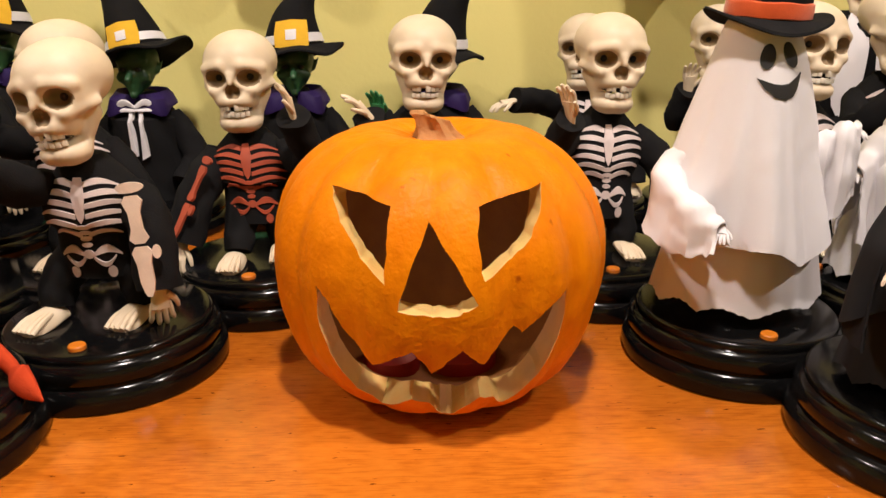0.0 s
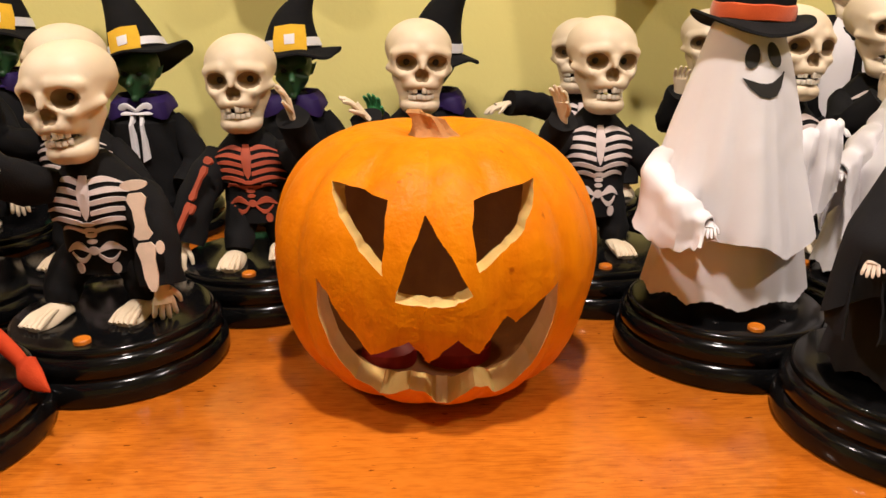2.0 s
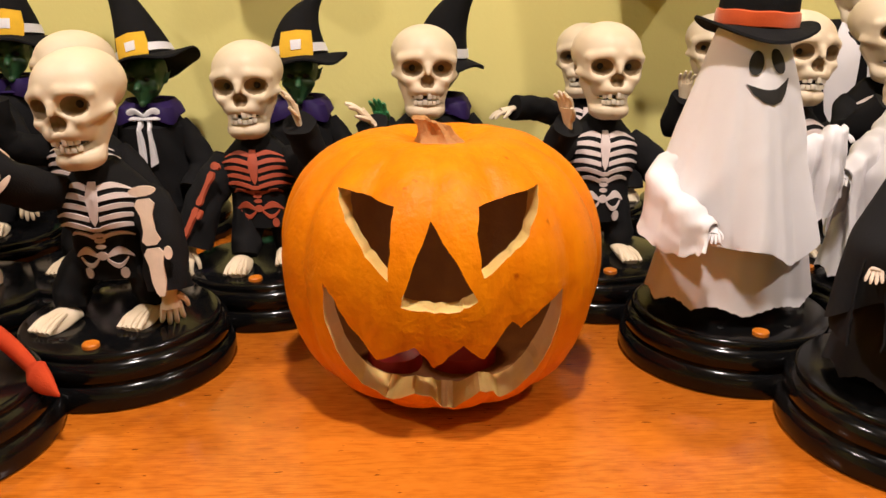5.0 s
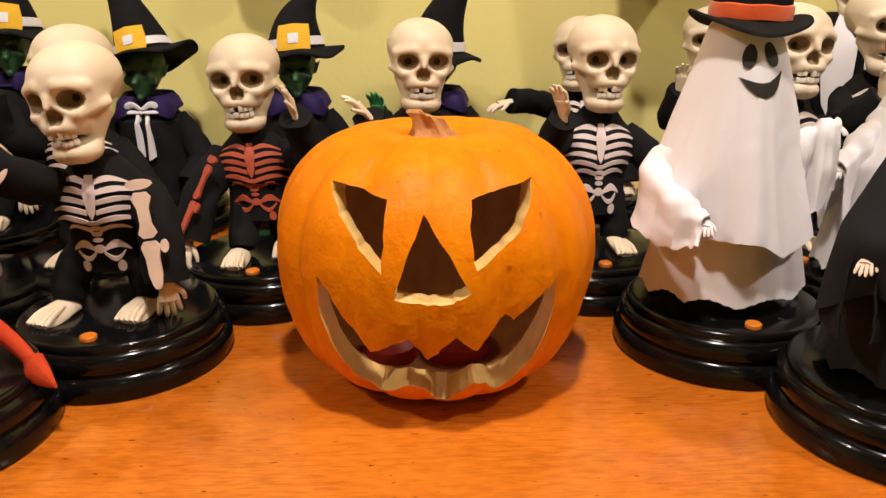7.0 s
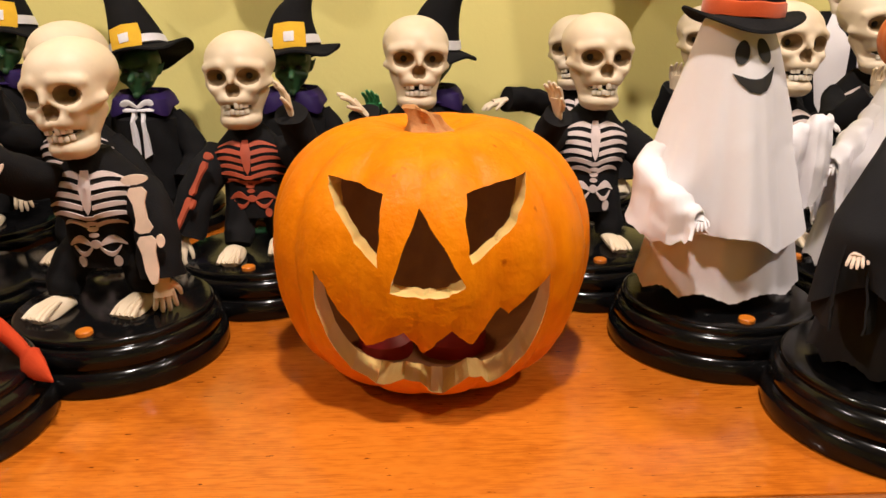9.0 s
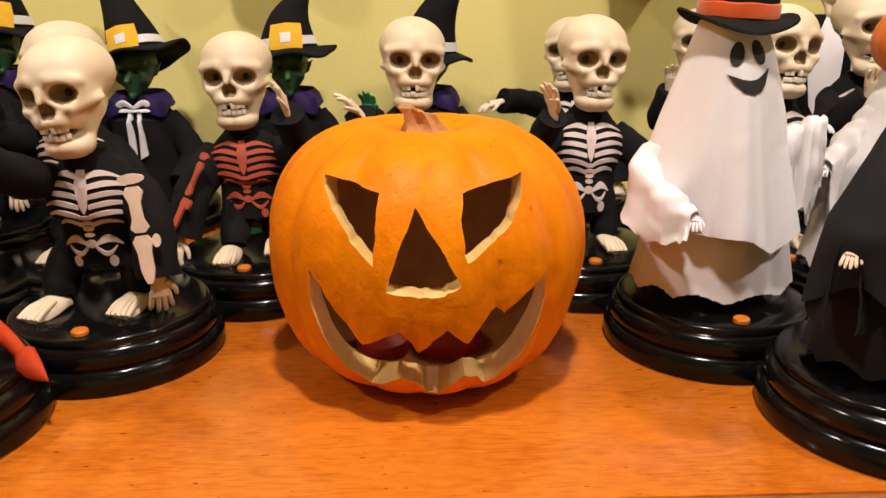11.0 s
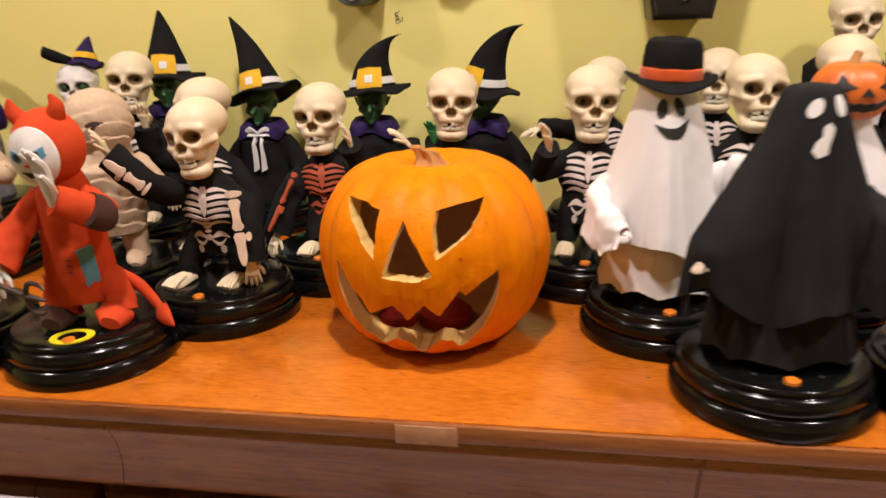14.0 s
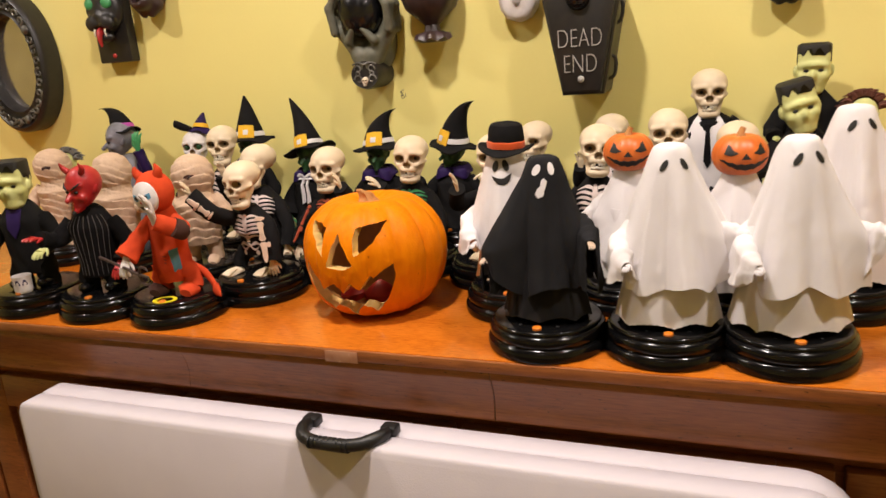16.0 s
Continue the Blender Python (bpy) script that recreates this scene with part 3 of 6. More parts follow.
# ---- carved pumpkin ----
def pumpkin():
    root = tagged(new("carved_pumpkin"), "large orange carved pumpkin with jagged grin and dry stem", "pumpkin")
    root.matrix_basis = pose(0.087, 0.672, -RISE, 0, 0, -2)
    R, ZC, HZ = 0.1180, 0.104, 0.095

    def surface(r_off, seg, n):
        a = np.linspace(0, 2 * math.pi, seg, endpoint=False)
        rings = []
        for t in np.linspace(-0.985, 0.985, n):
            ph = t * math.pi / 2
            c = abs(math.cos(ph)) ** (0.80 if t > 0 else 0.52)
            rib = (0.054 + 0.06 * max(0, t) ** 2) * np.abs(np.sin(a * 7 + 0.4 + 0.25 * np.sin(2 * a))) ** 0.7 + 0.010 * np.sin(3 * a + 1) + 0.006 * np.sin(ph * 4 + a)
            r = (R - r_off) * c * (1 + rib - 0.030)
            dip = 0.018 * math.exp(-(c / 0.32) ** 2)
            z = ZC + ((HZ if t > 0 else ZC) - r_off) * math.sin(ph) - math.copysign(dip, t)
            z = np.maximum(z, 0.0005 + r_off * 0.9) + 0 * a
            if not r_off:
                r = r * np.array([1 + 0.006 * noise.noise(Vector((4 * math.sin(q), 4 * math.cos(q), 3 * t))) + 0.0060 * noise.noise(Vector((12 * math.sin(q), 12 * math.cos(q), 11 * t))) * (0.5 + 0.5 * (t < 0.1)) for q in a])
            rings.append(np.c_[r * np.sin(a), -r * np.cos(a), z])
        return loft(rings)

    s = Shape().add(surface(0, 168, 84), "skin")
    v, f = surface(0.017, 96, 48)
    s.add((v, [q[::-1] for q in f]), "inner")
    s.mats.append("flesh")
    body = s.obj("shell", root, "thick ribbed orange skin with carved openings", sharp=60)
    cuts = [
        [(-0.071, 0.170), (-0.050, 0.166), (-0.029, 0.160), (-0.030, 0.138), (-0.031, 0.116), (-0.046, 0.129), (-0.059, 0.145), (-0.067, 0.159)],
        [(0.024, 0.160), (0.045, 0.165), (0.069, 0.171), (0.065, 0.157), (0.056, 0.141), (0.044, 0.129), (0.026, 0.118), (0.023, 0.139)],
        [(-0.005, 0.151), (0.009, 0.129), (0.023, 0.104), (0.012, 0.099), (-0.003, 0.096), (-0.024, 0.100), (-0.016, 0.125)],
        [(-0.078, 0.107), (-0.069, 0.096), (-0.061, 0.081), (-0.042, 0.059), (-0.030, 0.066), (-0.016, 0.073), (-0.010, 0.065), (-0.004, 0.056), (0.005, 0.066), (0.014, 0.075),
         (0.020, 0.069), (0.027, 0.063), (0.037, 0.075), (0.046, 0.086), (0.051, 0.081), (0.066, 0.093), (0.082, 0.102), (0.083, 0.084), (0.077, 0.062), (0.066, 0.043),
         (0.051, 0.026), (0.042, 0.020), (0.036, 0.029), (0.026, 0.035), (0.017, 0.028), (0.009, 0.015), (0.000, 0.016), (-0.006, 0.029), (-0.018, 0.035), (-0.030, 0.026),
         (-0.040, 0.019), (-0.056, 0.032), (-0.069, 0.052), (-0.078, 0.078)],
    ]
    for poly in cuts:
        p = np.array(poly)[::-1]
        p[:, 1] += 0.0038 * np.clip((p[:, 1] - 0.02) / 0.05, 0, 1)
        k = 4
        p = np.concatenate([p + (np.roll(p, -1, axis=0) - p) * j / k for j in range(k)], axis=1).reshape(-1, 2)
        rnd = random.Random(5)
        p = p + np.array([[rnd.uniform(-0.0006, 0.0006), rnd.uniform(-0.0006, 0.0006)] for _ in p])
        rings = [np.c_[p[:, 0] * w, np.full(len(p), y), 0.10 + (p[:, 1] - 0.10) * w] for y, w in ((-0.03, 0.85), (-0.20, 1.17))]
        c = Shape()
        c.mats = ["skin", "inner", "flesh"]
        c.add(loft(rings), "flesh")
        tool = c.obj("cutter", root)
        tool.data.validate()
        b = bmesh.new()
        b.from_mesh(tool.data)
        bmesh.ops.triangulate(b, faces=b.faces[:])
        bmesh.ops.recalc_face_normals(b, faces=b.faces[:])
        b.to_mesh(tool.data)
        b.free()
        mod = body.modifiers.new("carve", "BOOLEAN")
        mod.object, mod.operation, mod.solver = tool, "DIFFERENCE", "EXACT"
        mod.material_mode = "INDEX"
        bpy.context.view_layer.update()
        done = bpy.data.meshes.new_from_object(body.evaluated_get(bpy.context.evaluated_depsgraph_get()))
        body.modifiers.remove(mod)
        body.data = done
        bpy.data.objects.remove(tool)
    body.data.set_sharp_from_angle(angle=radians(45))
    st = Shape()
    a = np.linspace(0, 2 * math.pi, 30, endpoint=False)
    rings = []
    for i, (z, r, dx) in enumerate([(0.170, 0.031, 0.003), (0.1775, 0.025, 0.002), (0.1825, 0.0165, 0), (0.1880, 0.0130, -0.002), (0.1925, 0.0122, -0.004), (0.1965, 0.0130, -0.007), (0.1980, 0.0105, -0.008), (0.1970, 0.004, -0.008)]):
        rr = r * (1 + 0.17 * np.sin(5 * a + i * 0.35) + 0.06 * np.sin(11 * a + i))
        rings.append(np.c_[dx + rr * np.cos(a), rr * np.sin(a) * 0.9, np.full(30, z) + 0.004 * np.cos(a + 2.5) * (i / 6)])
    st.add(loft(rings), "stem")
    st.obj("stem", root, "dry pale brown twisted stem", m=pose(0, 0, 0.002))
    lit = Shape().add(lathe([(0.026, 0), (0.028, 0.003), (0.028, 0.016), (0.024, 0.020), (0.012, 0.030), (0.004, 0.036)], 24), "redglass")
    lit.obj("lamp_puck", root, "dimly glowing red plastic light", m=pose(0.014, -0.02, 0.016))
    Shape().add(lathe([(0.020, 0), (0.022, 0.003), (0.020, 0.016), (0.010, 0.022)], 20), "redglass").obj("lamp_puck", root, "", m=pose(-0.035, -0.03, 0.016))


pumpkin()


# ---- figurine parts ----
PLATE = 0.0335


def base_meshes():
    prof = [(0.081, 0), (0.0845, 0.001), (0.086, 0.005), (0.0857, 0.010), (0.0835, 0.0138), (0.0805, 0.0150), (0.0805, 0.0165), (0.0822, 0.0185), (0.0822, 0.0235),
            (0.0800, 0.0268), (0.0765, 0.0280), (0.0765, 0.0290), (0.0770, 0.0305), (0.0755, 0.0322), (0.073, 0.0328), (0.04, PLATE), (0.001, PLATE)]
    prof = [(r, z * (PLATE + RISE) / PLATE) for r, z in prof]
    b = Shape().add(lathe(prof, 72), "base").mesh("base", 50)
    k = Shape().add(lathe([(0.0062, -0.001), (0.0062, 0.0030), (0.0055, 0.0038), (0.001, 0.0040)], 20), "button").mesh("button")
    s = Shape().add(lathe([(0.0022, -0.0005), (0.0024, 0.0010), (0.0013, 0.0016), (0.0010, 0.0006), (0.0002, 0.0006)], 12), "screw").mesh("screw")
    return b, k, s


BASE, BUTTON, SCREW = base_meshes()


def figurine(name, shape, x, y, turn, label, category="figurine", group="", button=True, base_turn=0.0, size=1.0):
    """A doll of one mesh, standing on its round black base."""
    root = tagged(new(name), label, category, group)
    root.matrix_basis = pose(x, y, -RISE, 0, 0, turn) @ Matrix.Diagonal((size, size, size, 1))
    if isinstance(shape, (dict, Doll)):
        for nm, e in shape.items():
            e.obj(nm.strip(), root, m=pose(0, 0, RISE))
    else:
        shape.obj("doll", root, m=pose(0, 0, RISE))
    for t, extra, m in HATS:
        hat = t.obj("hat", root, m=pose(0, 0, RISE) @ m)
        for nm, e in extra:
            e.obj(nm, hat)
    HATS.clear()
    b = new("base", BASE)
    b.parent, b.matrix_basis = root, pose(0, 0, 0, 0, 0, base_turn)
    tagged(b, "round stepped glossy black plastic base")
    if button:
        o = new("button", BUTTON)
        o.parent, o.matrix_basis = b, pose(0, -0.062, PLATE + RISE - 0.0012)
        tagged(o, "orange push button")
    for sx in (-0.026, 0.026):
        o = new("screw", SCREW)
        o.parent, o.matrix_basis = b, pose(sx, -0.050, PLATE + RISE - 0.0008)
    return root


def turned(at, yaw=0, pitch=0, roll=0, s=1.0):
    return Matrix.Translation(at) @ Euler((radians(pitch), radians(roll), radians(yaw))).to_matrix().to_4x4() @ Matrix.Diagonal((s, s, s, 1))


def make_skull():
    def fn(P):
        Q = P.copy()
        Q[..., 0] = np.abs(Q[..., 0]) / 1.06
        d = d_ball(Q, (0, 0.06, 0.690), (0.345, 0.410, 0.305))
        d = join(d, d_ball(Q, (0.06, -0.12, 0.55), (0.245, 0.235, 0.20)), 0.10)
        d = join(d, d_limb(Q, (0.09, -0.315, 0.685), (0.262, -0.215, 0.650), 0.046, 0.043), 0.045)
        d = join(d, d_limb(Q, (0.180, -0.290, 0.440), (0.318, -0.06, 0.490), 0.060, 0.042), 0.04)
        d = join(d, d_ball(Q, (0.045, -0.225, 0.345), (0.165, 0.155, 0.110)), 0.06)
        d = join(d, d_ball(Q, (0.045, -0.195, 0.110), (0.150, 0.165, 0.108)), 0.035)
        d = join(d, d_limb(Q, (0.13, -0.16, 0.12), (0.225, 0.0, 0.38), 0.052, 0.05), 0.08)
        d = cut(d, d_ball(Q, (0.160, -0.400, 0.562), (0.124, 0.205, 0.094)), 0.026)
        d = cut(d, d_ball(Q, (0.030, -0.410, 0.425), (0.052, 0.125, 0.062)), 0.016)
        d = cut(d, d_ball(Q, (0.0, -0.405, 0.465), (0.038, 0.110, 0.050)), 0.016)
        d = join(d, d_limb(Q, (0, -0.350, 0.60), (0, -0.392, 0.525), 0.038, 0.024), 0.022)
        d = cut(d, d_ball(Q, (0.445, -0.10, 0.575), (0.120, 0.16, 0.14)), 0.05)
        d = cut(d, d_ball(Q, (0, -0.385, 0.248), (0.190, 0.15, 0.040)), 0.02)
        d = cut(d, d_ball(Q, (0.345, -0.24, 0.285), (0.135, 0.16, 0.105)), 0.05)
        return d

    vf = surfnet(fn, (-0.42, -0.46, -0.04), (0.42, 0.50, 1.04), 70)
    s = Shape()

    def inside(c, r):
        return lambda m: (np.linalg.norm((np.abs(m * [1, 0, 0]) + m * [0, 1, 1] - np.array(c)) / np.array(r), axis=1) < 1)

    painted(s, vf, "bone", [("socket", inside((0.160, -0.270, 0.562), (0.118, 0.115, 0.088))), ("socket", inside((0.022, -0.325, 0.432), (0.054, 0.07, 0.075))),
                            ("dark", inside((0, -0.28, 0.248), (0.19, 0.095, 0.036)))])
    for sx in (-1, 1):
        s.add(ball((0.155 * sx, -0.200, 0.560), (0.036, 0.030, 0.036), 12, 8), "dark")
    rnd = random.Random(3)
    for row, z, hh in ((0, 0.286, 0.034), (1, 0.212, 0.027)):
        for i in range(6):
            a = (i - 2.5) * 0.245
            if row == 0 and i == 2:
                continue
            x, y = 0.165 * math.sin(a) * 1.25, -0.228 - 0.135 * math.cos(a * 1.2) + row * 0.012
            m = turned((x, y, z + rnd.uniform(-0.006, 0.004)), yaw=math.degrees(a) * 0.9)
            s.add(box((-0.0235, -0.008, -hh), (0.0235, 0.03, hh), 0.008), "tooth", m)
    return s


SKULL = make_skull()


def make_hand():
    """A bony hand: wrist at the origin, fingers along +z, palm to -y."""
    s = Shape().add(tube([(0, 0, -0.004), (0, 0, 0.006), (0, 0, 0.016)], [0.0048, 0.0062, 0.0078], 10, 6, 0.55), "bone")
    for i, (x, l) in enumerate(((-0.0062, 0.013), (-0.002, 0.016), (0.0022, 0.0155), (0.0062, 0.012))):
        s.add(tube([(x * 0.9, 0, 0.012), (x * 1.15, -0.001, 0.015 + l * 0.5), (x * 1.35, -0.005, 0.015 + l)], [0.0022, 0.0024, 0.0020, 0.0023, 0.0012], 7, 8), "bone")
    s.add(tube([(0.005, 0, 0.005), (0.011, -0.003, 0.012), (0.0125, -0.006, 0.018)], [0.0026, 0.0023, 0.0014], 7, 6), "bone")
    return s


HAND = make_hand()


def aim(at, way, roll=0.0, s=1.0):
    return Matrix.Translation(at) @ Vector(way).to_track_quat("Z", "Y").to_matrix().to_4x4() @ pose(0, 0, 0, 0, 0, roll) @ Matrix.Diagonal((s, s, s, 1))


def foot(s, x, y, yaw, mat="bone", size=1.0):
    s.at("foot")
    f = Shape().add(tube([(0, 0.012, 0.006), (0, 0, 0.008), (0, -0.018, 0.005), (0, -0.03, 0.003)], [0.008, 0.011, 0.0125, 0.0115, 0.0065], 14, 10, 0.55), mat)
    if mat == "bone":
        for i in range(5):
            xx = -0.009 + i * 0.0045
            f.add(tube([(xx * 0.7, -0.006, 0.0125), (xx, -0.020, 0.010), (xx * 1.1, -0.032, 0.0045)], [0.0018, 0.0024, 0.0020], 7, 6), mat)
    s.merge(f, turned((x, y, PLATE - 0.001), yaw=yaw, s=size * 0.88))


def wavy(seed, amp, k=(3, 5, 8)):
    rnd = random.Random(seed)
    ph = [rnd.uniform(0, 6.28) for _ in k]
    return lambda a: amp * sum(math.sin(n * a + p) if np.isscalar(a) else np.sin(n * a + p) for n, p in zip(k, ph)) / len(k)


def torso_fn(zs, rx, ry, cx, cy, seed=1, fold=0.05):
    w = wavy(seed, fold)

    def at(a, z, o=0.0):
        k = 1 + w(a + z * 18)
        return (np.interp(z, zs, cx) + (np.interp(z, zs, rx) * k + o) * math.sin(a), np.interp(z, zs, cy) - (np.interp(z, zs, ry) * k + o) * math.cos(a), z)
    return at


def torso(s, at, z0, z1, mat, n=26, seg=44, hem=None):
    rings = []
    for i in range(n):
        t = i / (n - 1)
        ring = []
        for j in range(seg):
            a = 2 * math.pi * j / seg
            zz = z0 + (z1 - z0) * t
            if hem:
                zz += hem(a) * (1 - t) ** 3
            ring.append(at(a, zz))
        rings.append(ring)
    s.add(loft(rings), mat)


def sleeve(s, pts, radii, mat="cloth", hand=None, hand_way=None, hand_mat=None, roll=0.0, hs=1.0):
    s.at("sleeve").add(tube(pts, radii, 20, 18, 0.8, 0.05), mat)
    w = Vector(hand_way) if hand_way else Vector(pts[-1]) - Vector(pts[-2])
    h = hand or HAND
    if hand_mat:
        q = Shape().merge(h)
        q.mats = [hand_mat] * len(q.mats)
        h = q
    s.at("palm").merge(h, aim(pts[-1], w, roll, hs))


def bones_on_front(s, at, zc, top, mat):
    """The ribs, spine and pelvis printed on a shirt's front, from the neck down to the hips."""
    s.at("printed_ribs")
    L = top - zc
    s.add(patch([(-0.10, top), (0.10, top), (0.13, top - 0.15 * L), (0.07, top - 0.36 * L), (0, top - 0.42 * L), (-0.07, top - 0.36 * L), (-0.13, top - 0.15 * L)], at), mat)
    for i in range(6):
        z = top - L * (0.06 + 0.088 * i)
        for sg in (-1, 1):
            u0, u1 = 0.13 - 0.01 * i, (1.0, 1.1, 1.12, 1.08, 1.0, 0.85)[i]
            line = [(sg * (u0 + (u1 - u0) * t), z - L * 0.02 * i * (1 - t) * 0.5 + L * (0.035 * math.sin(3.1 * t) - 0.05 * t * t)) for t in np.linspace(0, 1, 9)]
            s.add(strip(line, [L * 0.026, L * 0.030, L * 0.022, L * 0.008], at), mat)
    for i in range(4):
        z = top - L * (0.46 + 0.06 * i)
        s.add(patch(ring2d(0, z, 0.15 - 0.01 * i, L * 0.024, 12), at), mat)
    for sg in (-1, 1):
        z = top - L * 0.74
        s.add(strip([(sg * (0.12 + 0.62 * t), z + L * (0.06 * math.sin(3.14 * t) - 0.02 * t)) for t in np.linspace(0, 1, 8)], [L * 0.02, L * 0.045, L * 0.04, L * 0.012], at), mat)
        s.add(strip([(sg * (0.10 + 0.50 * t), z - L * (0.03 + 0.10 * math.sin(3.14 * t) * 0.8)) for t in np.linspace(0, 1, 8)], [L * 0.02, L * 0.03, L * 0.025, L * 0.01], at), mat)
        s.add(patch(ring2d(sg * 0.45, z - L * 0.19, 0.11, L * 0.06, 12), at), mat)
    s.add(patch(ring2d(0, top - L * 0.735, 0.13, L * 0.045, 12), at), mat)


def bone_on_sleeve(s, a, b, r, mat, way=(0, -1, 0.15)):
    """A long bone printed along a sleeve."""
    a, b, w = np.array(a, float), np.array(b, float), np.array(way, float)
    t = (b - a) / np.linalg.norm(b - a)
    w = w - t * w.dot(t)
    w /= np.linalg.norm(w)
    side = np.cross(t, w)
    L = np.linalg.norm(b - a)

    def at(u, v, o=0.0):
        k = math.sqrt(max(0.0, 1 - min(0.95, abs(u)) ** 2))
        return tuple(a + t * v * L + side * u * r + w * (r * 0.84 * k + o + 0.0008))

    def seg(v0, v1, w0, w1, w2):
        return [(w0 * c, v) for c, v in ((-0.6, v0), (0.6, v0))] + [(w0, v0 + 0.05), (w1, v0 + (v1 - v0) * 0.35), (w1, v0 + (v1 - v0) * 0.7), (w2, v1 - 0.04), (w2 * 0.5, v1), (-w2 * 0.5, v1), (-w2, v1 - 0.04), (-w1, v0 + (v1 - v0) * 0.7), (-w1, v0 + (v1 - v0) * 0.35), (-w0, v0 + 0.05)]
    s.at("printed_bone").add(patch(ring2d(0, 0.05, 0.46, 0.045, 14), at, thick=0.0016), mat)
    s.add(patch(seg(0.12, 0.53, 0.34, 0.20, 0.32), at, thick=0.0016), mat)
    s.add(patch(seg(0.56, 1.0, 0.34, 0.24, 0.16), at, thick=0.0016), mat)
    s.add(patch(ring2d(-0.46, 0.62, 0.13, 0.06, 12), at, thick=0.0016), mat)


def skeleton(seed=1, chin=(0, -0.005, 0.168), yaw=0, pitch=0, roll=0, left=None, right=None, mat="bonep", feet=((-0.022, -0.015, -8), (0.022, -0.015, 8)),
             hand_left=None, hand_right=None, head=0.089, print_front=True, lw=0.016):
    """A skeleton doll in a black costume with printed bones. left and right: elbow and wrist as the viewer sees them."""
    s = Doll("skull")
    s.merge(SKULL, turned((chin[0], chin[1] + 0.02, chin[2]), yaw, pitch, roll, head))
    nx, ny, nz = chin[0], chin[1] + 0.022, chin[2]
    hx, hy = 0.0, 0.008
    zs = [0.070, 0.085, 0.105, nz - 0.045, nz - 0.022, nz - 0.006, nz + 0.004]
    k = [(z - 0.07) / (nz - 0.07) for z in zs]
    at = torso_fn(zs, [0.030, 0.031, 0.030, 0.037, 0.037, 0.022, 0.012], [0.025, 0.026, 0.025, 0.029, 0.026, 0.018, 0.012],
                  [hx + (nx - hx) * q for q in k], [hy + (ny - hy) * q for q in k], seed, 0.04)
    torso(s.at("shirt"), at, 0.068, nz + 0.004, "cloth")
    if print_front:
        bones_on_front(s, at, 0.068, nz - 0.010, mat)
    for i, (fx, fy, fyaw) in enumerate(feet):
        sx = -1 if i == 0 else 1
        s.at("trouser_leg").add(tube([(sx * 0.014 + hx, hy, 0.085), (fx * 0.95, (fy + hy) / 2 + 0.004, 0.060), (fx, fy + 0.012, PLATE + 0.009)], [0.017, 0.0165, 0.014, 0.0145, 0.012], 16, 10, 1, 0.05), "cloth")
        foot(s, fx, fy, fyaw)
    sh = nz - 0.024
    for sx, arm, way in ((-1, left, hand_left), (1, right, hand_right)):
        e, w = arm or ((sx * 0.055, 0.0, sh - 0.045), (sx * 0.058, -0.015, sh - 0.085))
        p = (nx + sx * 0.028, ny, sh)
        sleeve(s, [p, e, w], [0.0145, lw, lw * 0.95, lw * 0.98, lw], hand_way=way)
    return s


